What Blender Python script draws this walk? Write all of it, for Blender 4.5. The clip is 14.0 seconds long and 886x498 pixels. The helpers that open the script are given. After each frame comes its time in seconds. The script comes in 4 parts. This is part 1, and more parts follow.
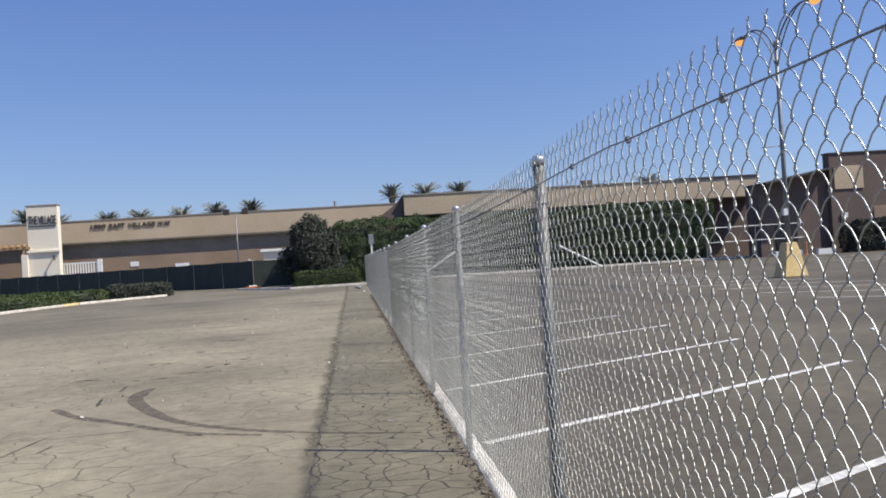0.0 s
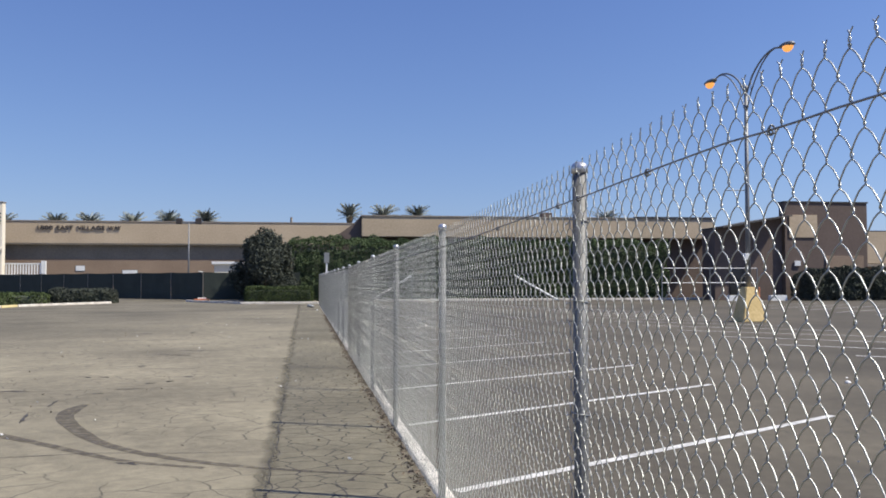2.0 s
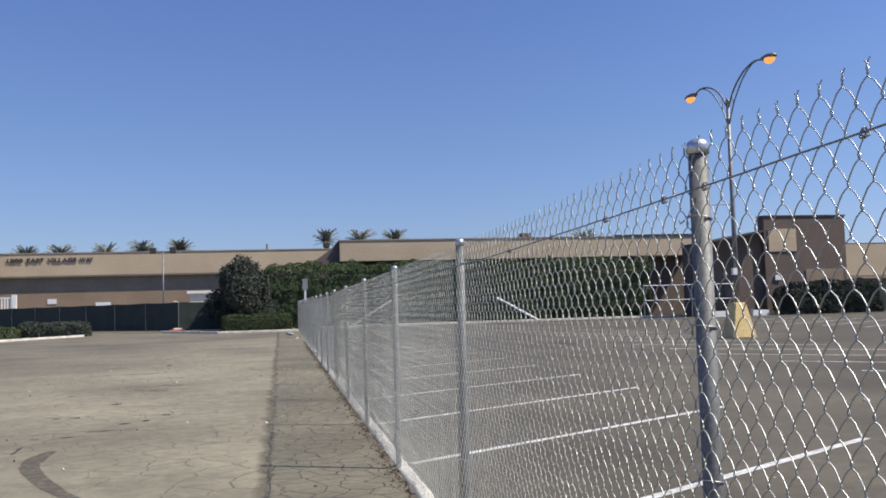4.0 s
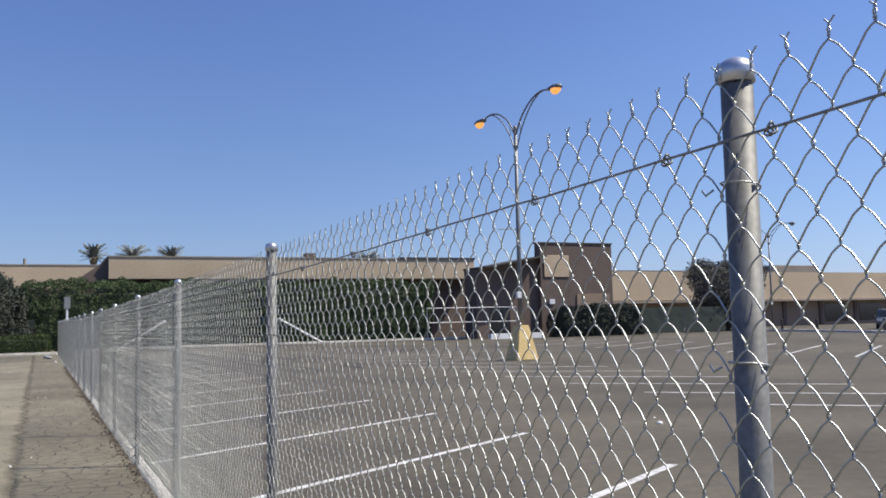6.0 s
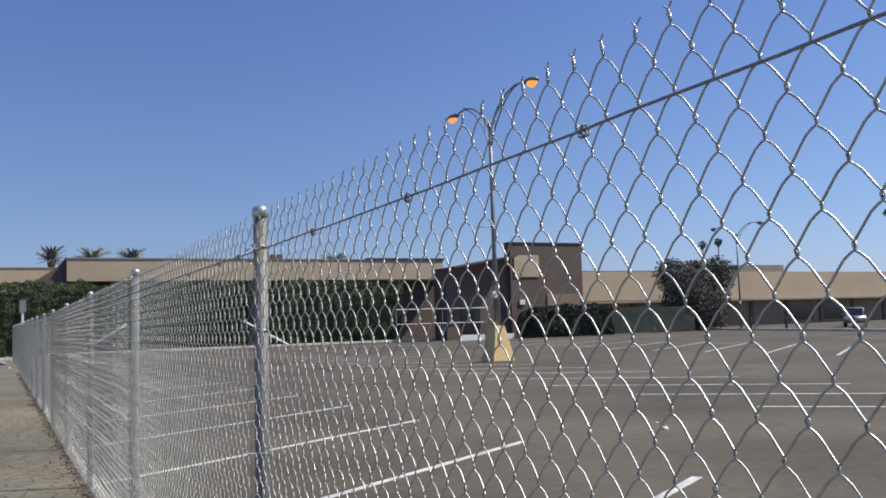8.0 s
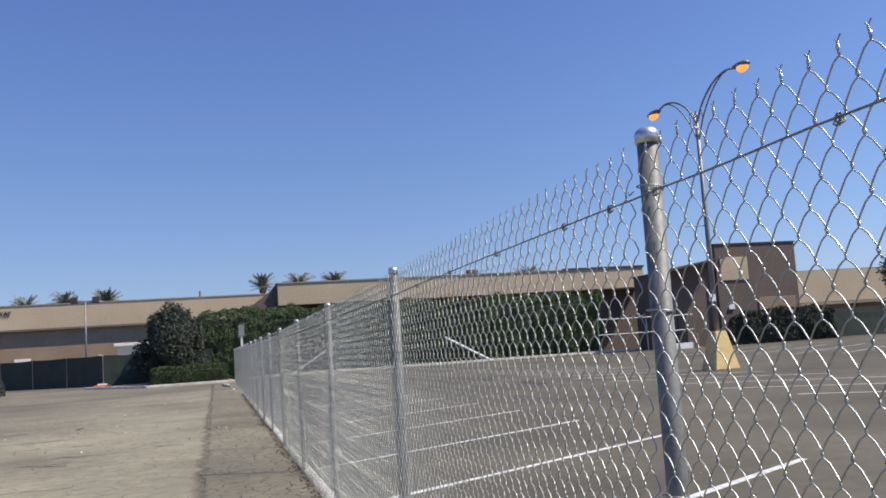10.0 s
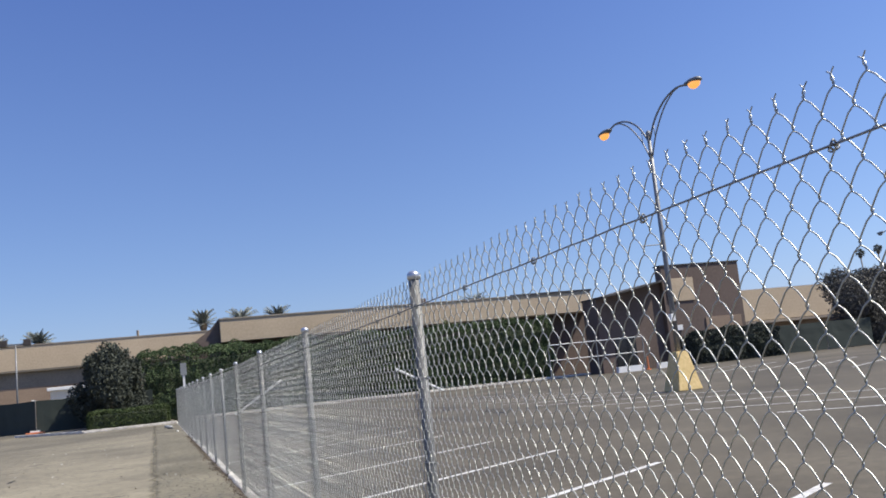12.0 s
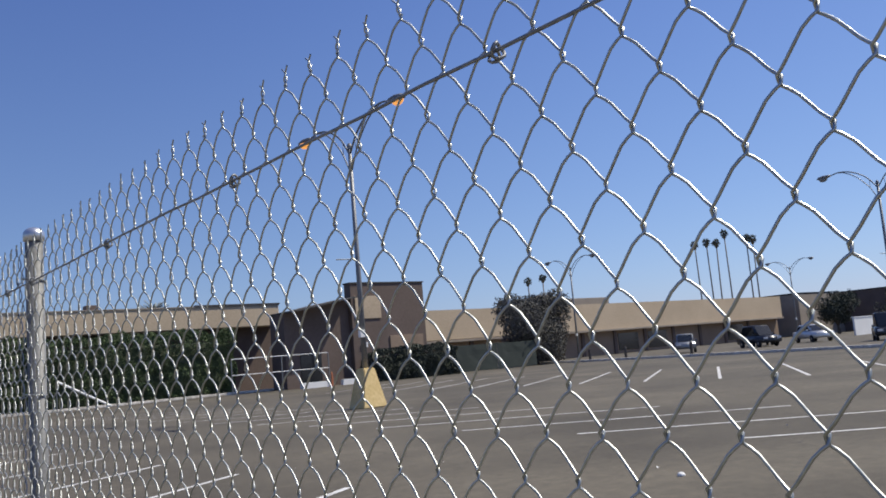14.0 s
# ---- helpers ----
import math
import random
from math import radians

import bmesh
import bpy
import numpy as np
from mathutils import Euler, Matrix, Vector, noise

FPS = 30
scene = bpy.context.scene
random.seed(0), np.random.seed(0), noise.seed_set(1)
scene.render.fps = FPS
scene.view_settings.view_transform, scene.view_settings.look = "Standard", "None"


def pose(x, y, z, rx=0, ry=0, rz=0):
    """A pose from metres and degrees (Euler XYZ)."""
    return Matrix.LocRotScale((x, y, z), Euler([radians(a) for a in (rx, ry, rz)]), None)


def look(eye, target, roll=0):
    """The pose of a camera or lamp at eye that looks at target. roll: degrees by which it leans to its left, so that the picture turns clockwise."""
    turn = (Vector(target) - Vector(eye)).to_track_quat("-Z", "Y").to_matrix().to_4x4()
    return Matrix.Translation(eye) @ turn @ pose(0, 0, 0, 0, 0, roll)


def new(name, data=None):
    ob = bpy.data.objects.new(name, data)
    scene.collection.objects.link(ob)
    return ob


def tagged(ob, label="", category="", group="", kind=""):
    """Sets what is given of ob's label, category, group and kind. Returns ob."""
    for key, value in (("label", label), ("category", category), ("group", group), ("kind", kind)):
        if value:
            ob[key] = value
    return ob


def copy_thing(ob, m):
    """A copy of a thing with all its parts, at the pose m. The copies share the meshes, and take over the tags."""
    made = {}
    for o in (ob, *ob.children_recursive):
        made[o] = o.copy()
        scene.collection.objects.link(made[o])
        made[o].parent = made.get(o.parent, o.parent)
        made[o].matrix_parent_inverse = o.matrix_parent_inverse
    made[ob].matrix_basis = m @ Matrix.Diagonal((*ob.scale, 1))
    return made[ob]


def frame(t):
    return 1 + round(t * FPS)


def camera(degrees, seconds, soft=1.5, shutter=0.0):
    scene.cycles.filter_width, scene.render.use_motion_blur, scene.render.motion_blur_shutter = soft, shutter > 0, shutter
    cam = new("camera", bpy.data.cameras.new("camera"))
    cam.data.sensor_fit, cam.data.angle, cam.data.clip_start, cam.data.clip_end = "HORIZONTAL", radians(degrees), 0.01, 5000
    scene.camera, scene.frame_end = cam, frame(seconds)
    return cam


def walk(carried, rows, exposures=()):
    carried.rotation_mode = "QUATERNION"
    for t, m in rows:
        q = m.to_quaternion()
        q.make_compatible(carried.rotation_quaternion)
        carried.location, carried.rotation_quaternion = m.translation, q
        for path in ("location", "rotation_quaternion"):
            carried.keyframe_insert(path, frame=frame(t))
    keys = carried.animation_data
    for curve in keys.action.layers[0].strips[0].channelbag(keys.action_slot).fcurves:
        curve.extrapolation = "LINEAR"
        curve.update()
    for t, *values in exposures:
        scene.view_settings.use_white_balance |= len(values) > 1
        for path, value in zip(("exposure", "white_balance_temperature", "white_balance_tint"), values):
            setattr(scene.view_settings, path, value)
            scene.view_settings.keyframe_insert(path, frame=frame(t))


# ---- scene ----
cam = camera(53.2, 14.0, 1.75)
PATH = [
    (0, (-0.7987, 0.3680, 1.5818), (-0.5937, 2.3574, 1.6001), -3.60),
    (0.5, (-0.7407, 0.5853, 1.5807), (-0.5237, 2.5735, 1.5777), -2.90),
    (1, (-0.7136, 0.6600, 1.5840), (-0.3856, 2.6327, 1.6131), -0.60),
    (1.5, (-0.7906, 0.8076, 1.5695), (-0.3627, 2.7593, 1.6566), 0.80),
    (2, (-0.9185, 1.1334, 1.5817), (-0.6089, 3.1080, 1.6529), -0.09),
    (2.2, (-0.8761, 1.2191, 1.5821), (-0.5998, 3.1991, 1.6375), -0.29),
    (4.5, (-1.0763, 2.2043, 1.5868), (-0.6329, 4.1499, 1.7217), -2.58),
    (5, (-1.0877, 2.4652, 1.5761), (-0.4705, 4.3631, 1.7079), -1.49),
    (5.5, (-1.0909, 2.7113, 1.5841), (-0.3756, 4.5735, 1.7278), -1.48),
    (6, (-0.9771, 2.9802, 1.5882), (-0.1480, 4.7932, 1.7478), -1.28),
    (6.5, (-0.9240, 3.1887, 1.5694), (0.0981, 4.8995, 1.7379), 0.23),
    (7, (-0.9346, 3.4969, 1.5910), (0.1822, 5.1465, 1.7689), 0.11),
    (7.5, (-0.8316, 3.7872, 1.5471), (0.1953, 5.4991, 1.6695), -1.87),
    (8, (-0.7968, 4.0928, 1.5530), (0.1033, 5.8715, 1.7150), -1.70),
    (8.5, (-0.8570, 4.4118, 1.5632), (-0.0925, 6.2501, 1.7531), -1.89),
    (9, (-0.8766, 4.7144, 1.5319), (-0.3744, 6.6429, 1.7010), -3.60),
    (11.5, (-1.1224, 6.0237, 1.4906), (-0.5727, 7.9258, 1.7729), -4.40),
    (12, (-1.1148, 6.3423, 1.4974), (-0.4797, 8.2195, 1.7678), -5.90),
    (12.5, (-1.0125, 6.6752, 1.4975), (-0.3289, 8.5400, 1.7328), -5.91),
    (13, (-0.9820, 6.9385, 1.4716), (-0.1756, 8.7536, 1.7067), -4.40),
    (13.5, (-0.8607, 7.2371, 1.4902), (0.1897, 8.9194, 1.7479), -5.19),
    (14, (-0.6433, 7.4437, 1.4886), (0.5981, 8.9933, 1.7287), -4.83),
]
walk(cam, [(t, look(eye, target, roll)) for t, eye, target, roll in PATH], [(0, 0.8), (0.5, 0.74), (1, 0.68), (1.5, 0.78), (4.5, 0.76), (5, 0.8), (6.5, 0.76), (7.5, 0.62), (8.5, 0.64), (9, 0.71), (11.5, 0.87), (12, 0.89), (12.5, 0.83), (13, 0.84), (13.5, 0.7), (14, 0.6)])
# ---- world, sun and light ----
SUN_DIR = Vector((1.25, -0.57, 1.86)).normalized()
world = bpy.data.worlds.new("sky")
scene.world = world
world.use_nodes = True
sky = world.node_tree.nodes.new("ShaderNodeTexSky")
sky.sky_type = "NISHITA"
sky.sun_disc = False
sky.sun_elevation = math.asin(SUN_DIR.z)
sky.sun_rotation = math.atan2(SUN_DIR.x, SUN_DIR.y)
sky.air_density, sky.dust_density, sky.ozone_density = 1.0, 0.4, 2.5
veil = world.node_tree.nodes.new("ShaderNodeMix")
veil.data_type = "RGBA"
veil.inputs[0].default_value = 0.42
where_up, split, rise, blue = [world.node_tree.nodes.new("ShaderNode" + k) for k in ("TexCoord", "SeparateXYZ", "MapRange", "Mix")]
blue.data_type = "RGBA"
blue.inputs[6].default_value, blue.inputs[7].default_value = (1.7, 3.35, 8.7, 1), (0.75, 1.75, 7.1, 1)
rise.inputs["From Min"].default_value, rise.inputs["From Max"].default_value = 0.08, 0.42
world.node_tree.links.new(where_up.outputs["Generated"], split.inputs[0])
world.node_tree.links.new(split.outputs["Z"], rise.inputs["Value"])
world.node_tree.links.new(rise.outputs["Result"], blue.inputs[0])
world.node_tree.links.new(blue.outputs[2], veil.inputs[7])
world.node_tree.links.new(sky.outputs[0], veil.inputs[6])
world.node_tree.links.new(veil.outputs[2], world.node_tree.nodes["Background"].inputs[0])
side, gain = world.node_tree.nodes.new("ShaderNodeVectorMath"), world.node_tree.nodes.new("ShaderNodeMapRange")
side.operation = "DOT_PRODUCT"
side.inputs[1].default_value = (0.9, -0.41, 0)
gain.inputs["From Min"].default_value, gain.inputs["From Max"].default_value = -0.3, 0.6
gain.inputs["To Min"].default_value, gain.inputs["To Max"].default_value = 0.057, 0.071
gain.interpolation_type = "SMOOTHSTEP"
world.node_tree.links.new(where_up.outputs["Generated"], side.inputs[0])
world.node_tree.links.new(side.outputs["Value"], gain.inputs["Value"])
world.node_tree.links.new(gain.outputs["Result"], world.node_tree.nodes["Background"].inputs[1])
sun = new("sun", bpy.data.lights.new("sun", "SUN"))
sun.data.energy, sun.data.angle, sun.data.color = 3.5, radians(0.53), (1.0, 0.93, 0.80)
sun.matrix_world = look(SUN_DIR * 60, (0, 0, 0))


# ---- materials ----
def material(name, low, high, rough=0.8, metal=0.0, grain=40.0, patch=1.5, bump=0.3, island=0.0, depth=0.004):
    """A surface between two base colours, varied at a fine and a coarse scale, with relief."""
    m = bpy.data.materials.new(name)
    m.use_nodes = True
    n, l = m.node_tree.nodes, m.node_tree.links
    p = n["Principled BSDF"]
    p.inputs["Roughness"].default_value, p.inputs["Metallic"].default_value = rough, metal
    co = n.new("ShaderNodeTexCoord")
    fine, broad = n.new("ShaderNodeTexNoise"), n.new("ShaderNodeTexNoise")
    fine.inputs["Scale"].default_value, fine.inputs["Detail"].default_value = grain, 5
    broad.inputs["Scale"].default_value, broad.inputs["Detail"].default_value = patch, 4
    l.new(co.outputs["Object"], fine.inputs["Vector"])
    l.new(co.outputs["Object"], broad.inputs["Vector"])
    mixed = n.new("ShaderNodeMath")
    mixed.operation = "ADD"
    l.new(fine.outputs["Fac"], mixed.inputs[0])
    l.new(broad.outputs["Fac"], mixed.inputs[1])
    ramp = n.new("ShaderNodeMapRange")
    ramp.inputs["From Min"].default_value, ramp.inputs["From Max"].default_value = 0.7, 1.3
    l.new(mixed.outputs[0], ramp.inputs["Value"])
    mix = n.new("ShaderNodeMix")
    mix.data_type = "RGBA"
    mix.inputs[6].default_value, mix.inputs[7].default_value = (*low, 1), (*high, 1)
    l.new(ramp.outputs["Result"], mix.inputs[0])
    out = mix.outputs[2]
    if island:
        geo, hsv, rng = n.new("ShaderNodeNewGeometry"), n.new("ShaderNodeHueSaturation"), n.new("ShaderNodeMapRange")
        rng.inputs["To Min"].default_value, rng.inputs["To Max"].default_value = 1 - island, 1 + island
        l.new(geo.outputs["Random Per Island"], rng.inputs["Value"])
        l.new(rng.outputs["Result"], hsv.inputs["Value"])
        l.new(out, hsv.inputs["Color"])
        out = hsv.outputs["Color"]
    l.new(out, p.inputs["Base Color"])
    if bump:
        b = n.new("ShaderNodeBump")
        b.inputs["Strength"].default_value, b.inputs["Distance"].default_value = bump, depth
        l.new(fine.outputs["Fac"], b.inputs["Height"])
        l.new(b.outputs["Normal"], p.inputs["Normal"])
    return m


def paving(name, low, high, crack, crack_scale, crack_width, crack_cover, rough=0.9, stone=160.0, seed=0.0):
    """Paving with stone grain, broad stains and a net of cracks that comes and goes."""
    m = material(name, low, high, rough, 0, stone, 0.35, 0.5, 0, 0.006)
    n, l = m.node_tree.nodes, m.node_tree.links
    p = n["Principled BSDF"]
    base = p.inputs["Base Color"].links[0].from_socket
    n["Map Range"].inputs["From Min"].default_value, n["Map Range"].inputs["From Max"].default_value = 0.8, 1.22
    co = n.new("ShaderNodeTexCoord")
    shift = n.new("ShaderNodeMapping")
    shift.inputs["Location"].default_value = (seed, seed * 1.7, 0)
    l.new(co.outputs["Object"], shift.inputs["Vector"])
    wob = n.new("ShaderNodeTexNoise")
    wob.inputs["Scale"].default_value, wob.inputs["Detail"].default_value = 2.2, 3
    l.new(shift.outputs["Vector"], wob.inputs["Vector"])
    add = n.new("ShaderNodeMix")
    add.data_type = "RGBA"
    add.blend_type = "LINEAR_LIGHT"
    add.inputs[0].default_value = 0.16
    l.new(shift.outputs["Vector"], add.inputs[6])
    l.new(wob.outputs["Color"], add.inputs[7])
    cells = n.new("ShaderNodeTexVoronoi")
    cells.feature = "DISTANCE_TO_EDGE"
    cells.voronoi_dimensions = "2D"
    cells.inputs["Scale"].default_value = crack_scale
    l.new(add.outputs[2], cells.inputs["Vector"])
    line = n.new("ShaderNodeMapRange")
    line.inputs["From Min"].default_value, line.inputs["From Max"].default_value = crack_width * 0.4, crack_width
    line.inputs["To Min"].default_value, line.inputs["To Max"].default_value = 1, 0
    l.new(cells.outputs["Distance"], line.inputs["Value"])
    where = n.new("ShaderNodeTexNoise")
    where.inputs["Scale"].default_value, where.inputs["Detail"].default_value = 0.5, 3
    l.new(shift.outputs["Vector"], where.inputs["Vector"])
    gate = n.new("ShaderNodeMapRange")
    gate.inputs["From Min"].default_value, gate.inputs["From Max"].default_value = 0.62 - crack_cover, 0.72 - crack_cover
    l.new(where.outputs["Fac"], gate.inputs["Value"])
    both = n.new("ShaderNodeMath")
    both.operation = "MULTIPLY"
    l.new(line.outputs["Result"], both.inputs[0])
    l.new(gate.outputs["Result"], both.inputs[1])
    stain = n.new("ShaderNodeTexNoise")
    stain.inputs["Scale"].default_value, stain.inputs["Detail"].default_value = 0.16, 6
    l.new(shift.outputs["Vector"], stain.inputs["Vector"])
    sr = n.new("ShaderNodeMapRange")
    sr.inputs["From Min"].default_value, sr.inputs["From Max"].default_value = 0.35, 0.65
    sr.inputs["To Min"].default_value, sr.inputs["To Max"].default_value = 0.70, 1.10
    l.new(stain.outputs["Fac"], sr.inputs["Value"])
    mottle = n.new("ShaderNodeTexNoise")
    mottle.inputs["Scale"].default_value, mottle.inputs["Detail"].default_value, mottle.inputs["Roughness"].default_value = 5.0, 8, 0.72
    l.new(shift.outputs["Vector"], mottle.inputs["Vector"])
    mr = n.new("ShaderNodeMapRange")
    mr.inputs["From Min"].default_value, mr.inputs["From Max"].default_value = 0.3, 0.7
    mr.inputs["To Min"].default_value, mr.inputs["To Max"].default_value = 0.72, 1.26
    l.new(mottle.outputs["Fac"], mr.inputs["Value"])
    worn = n.new("ShaderNodeMath")
    worn.operation = "MULTIPLY"
    l.new(mr.outputs["Result"], worn.inputs[0])
    l.new(sr.outputs["Result"], worn.inputs[1])
    hsv = n.new("ShaderNodeHueSaturation")
    l.new(base, hsv.inputs["Color"])
    l.new(worn.outputs[0], hsv.inputs["Value"])
    mix = n.new("ShaderNodeMix")
    mix.data_type = "RGBA"
    l.new(both.outputs[0], mix.inputs[0])
    l.new(hsv.outputs["Color"], mix.inputs[6])
    mix.inputs[7].default_value = (*crack, 1)
    l.new(mix.outputs[2], p.inputs["Base Color"])
    return m


TAN_LOT = paving("worn_light_paving", (0.19, 0.168, 0.117), (0.315, 0.28, 0.195), (0.08, 0.072, 0.053), 2.6, 0.024, 0.21)
# old cracked asphalt; its darker colour also holds the fence's shadow
SHADE_STRIP = paving("old_dirty_asphalt_fence_shade", (0.15, 0.133, 0.087), (0.258, 0.23, 0.155), (0.04, 0.035, 0.027), 4.3, 0.042, 0.40, seed=7.0)
n_, l_ = TAN_LOT.node_tree.nodes, TAN_LOT.node_tree.links
p_ = n_["Principled BSDF"]
from_ = p_.inputs["Base Color"].links[0].from_socket
co_, dot_, nz_, sum_, rg_, hs_ = [n_.new("ShaderNode" + k) for k in ("TexCoord", "VectorMath", "TexNoise", "Math", "MapRange", "HueSaturation")]
dot_.operation, sum_.operation = "DOT_PRODUCT", "MULTIPLY_ADD"
dot_.inputs[1].default_value = (-3.1, 1.0, 0)
nz_.inputs["Scale"].default_value, nz_.inputs["Detail"].default_value = 0.35, 5
sum_.inputs[1].default_value = 30.0
l_.new(co_.outputs["Object"], dot_.inputs[0])
l_.new(co_.outputs["Object"], nz_.inputs["Vector"])
l_.new(nz_.outputs["Fac"], sum_.inputs[0])
l_.new(dot_.outputs["Value"], sum_.inputs[2])
rg_.inputs["From Min"].default_value, rg_.inputs["From Max"].default_value = 50.0, 78.0
rg_.inputs["To Min"].default_value, rg_.inputs["To Max"].default_value = 1.0, 0.64
l_.new(sum_.outputs[0], rg_.inputs["Value"])
l_.new(rg_.outputs["Result"], hs_.inputs["Value"])
l_.new(from_, hs_.inputs["Color"])
l_.new(hs_.outputs["Color"], p_.inputs["Base Color"])
DARK_LOT = paving("grey_asphalt", (0.073, 0.062, 0.043), (0.119, 0.103, 0.073), (0.045, 0.040, 0.033), 0.8, 0.012, 0.05, seed=3.0)
GALV = material("galvanised_steel", (0.12, 0.121, 0.118), (0.22, 0.221, 0.216), 0.62, 0.35, 90, 6, 0.15, 0, 0.001)
GALV_WIRE = material("galvanised_wire", (0.36, 0.373, 0.356), (0.475, 0.49, 0.47), 0.42, 1.0, 150, 8, 0.1, 0, 0.0005)
WIRE_DARK = material("weathered_wire", (0.17, 0.175, 0.18), (0.27, 0.275, 0.28), 0.5, 0.5, 120, 8, 0.1, 0, 0.0005)
CAP = material("cast_aluminium", (0.45, 0.46, 0.48), (0.66, 0.67, 0.69), 0.35, 0.8, 80, 9, 0.2, 0, 0.001)
WHITE_LINE = material("worn_white_road_paint", (0.42, 0.41, 0.38), (0.82, 0.82, 0.8), 0.75, 0, 22, 3, 0.4)
KERB_PAINT = material("chipped_white_kerb_paint", (0.40, 0.36, 0.30), (0.86, 0.81, 0.73), 0.8, 0, 14, 3, 0.5, 0, 0.01)
KERB_YELLOW = material("yellow_kerb_paint", (0.6, 0.47, 0.2), (0.8, 0.68, 0.36), 0.8, 0, 14, 3, 0.4)
TYRE_MARK = material("tyre_rubber_mark", (0.07, 0.06, 0.048), (0.13, 0.11, 0.085), 0.85, 0, 30, 2, 0.3)


def patchy(m, low, high, scale):
    """Lets the ground show through a worn mark in speckles."""
    n, l = m.node_tree.nodes, m.node_tree.links
    co, nz, rg = n.new("ShaderNodeTexCoord"), n.new("ShaderNodeTexNoise"), n.new("ShaderNodeMapRange")
    nz.inputs["Scale"].default_value, nz.inputs["Detail"].default_value = scale, 6
    rg.inputs["From Min"].default_value, rg.inputs["From Max"].default_value = 0.35, 0.65
    rg.inputs["To Min"].default_value, rg.inputs["To Max"].default_value = low, high
    l.new(co.outputs["Object"], nz.inputs["Vector"])
    l.new(nz.outputs["Fac"], rg.inputs["Value"])
    l.new(rg.outputs["Result"], n["Principled BSDF"].inputs["Alpha"])


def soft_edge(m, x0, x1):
    """Fades a darkened strip out unevenly between two lines along the walk."""
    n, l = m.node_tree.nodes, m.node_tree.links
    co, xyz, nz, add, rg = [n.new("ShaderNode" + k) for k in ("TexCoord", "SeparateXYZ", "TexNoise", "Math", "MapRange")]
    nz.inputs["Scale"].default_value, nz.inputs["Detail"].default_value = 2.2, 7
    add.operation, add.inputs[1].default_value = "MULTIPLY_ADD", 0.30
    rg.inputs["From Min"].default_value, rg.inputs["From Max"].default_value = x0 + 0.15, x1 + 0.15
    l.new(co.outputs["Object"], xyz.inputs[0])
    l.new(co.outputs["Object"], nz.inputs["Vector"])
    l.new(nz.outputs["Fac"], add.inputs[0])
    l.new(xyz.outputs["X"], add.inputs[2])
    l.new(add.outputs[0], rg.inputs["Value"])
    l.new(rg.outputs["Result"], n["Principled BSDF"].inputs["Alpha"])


soft_edge(SHADE_STRIP, -1.30, -1.12)
patchy(TYRE_MARK, 0.25, 0.75, 9.0)
patchy(WHITE_LINE, 0.72, 1.0, 14.0)
TAR = material("crack_sealing_tar", (0.035, 0.032, 0.03), (0.09, 0.08, 0.07), 0.7, 0, 30, 3, 0.3)
patchy(TAR, 0.55, 1.0, 7.0)
DRY_LEAF = material("dry_brown_leaves", (0.085, 0.065, 0.045), (0.23, 0.185, 0.135), 0.85, 0, 60, 4, 0.2, 0.4)
LITTER = material("pale_litter", (0.6, 0.6, 0.58), (0.8, 0.8, 0.78), 0.7, 0, 30, 3, 0.1)
STUCCO = material("tan_stucco", (0.44, 0.345, 0.235), (0.56, 0.45, 0.315), 0.9, 0, 6, 0.25, 0.3, 0, 0.01)
STUCCO_TRIM = material("weathered_roof_edge", (0.24, 0.2, 0.16), (0.34, 0.29, 0.23), 0.85, 0, 8, 0.5, 0.2)
CREAM = material("cream_stucco", (0.74, 0.67, 0.53), (0.83, 0.77, 0.65), 0.9, 0, 6, 0.4, 0.3)
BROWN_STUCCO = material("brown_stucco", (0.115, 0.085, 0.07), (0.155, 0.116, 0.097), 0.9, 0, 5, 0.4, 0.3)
BROWN_BRICK = material("brown_brickwork", (0.23, 0.165, 0.115), (0.32, 0.235, 0.165), 0.9, 0, 9, 0.4, 0.4)
# brown darkened to hold the shade under the mall's eave
EAVE_SHADE_WALL = material("brown_wall_with_eave_shade", (0.18, 0.157, 0.122), (0.25, 0.218, 0.172), 0.85, 0, 6, 0.5, 0.3)
WOOD = material("weathered_timber", (0.3, 0.2, 0.11), (0.42, 0.29, 0.17), 0.8, 0, 12, 2, 0.3)
LETTER = material("dark_bronze_letters", (0.05, 0.04, 0.035), (0.09, 0.075, 0.065), 0.5, 0.3, 20, 3, 0.1)
WHITE_PAINT = material("white_paint", (0.72, 0.72, 0.7), (0.82, 0.82, 0.8), 0.6, 0, 10, 1, 0.15)
SCREEN = material("dark_green_screen_cloth", (0.022, 0.031, 0.027), (0.038, 0.049, 0.042), 0.85, 0, 40, 0.6, 0.4)
LAMP_STEEL = material("dull_lamp_pole_steel", (0.16, 0.165, 0.17), (0.27, 0.275, 0.28), 0.55, 0.5, 20, 2, 0.2)
YELLOW_BASE = material("yellow_painted_concrete", (0.58, 0.42, 0.17), (0.76, 0.58, 0.29), 0.85, 0, 10, 2, 0.5, 0, 0.01)
HEDGE_LEAF = material("hedge_leaves", (0.042, 0.060, 0.024), (0.085, 0.112, 0.042), 0.65, 0, 3, 0.8, 0, 0.35)
TREE_LEAF = material("dark_tree_leaves", (0.046, 0.053, 0.042), (0.085, 0.094, 0.073), 0.65, 0, 3, 0.8, 0, 0.35)
# brown-green leaves lightened and greyed to stand in for distance haze
HAZED_LEAF = material("hazed_brown_green_leaves", (0.105, 0.10, 0.085), (0.17, 0.162, 0.14), 0.7, 0, 3, 0.8, 0, 0.3)
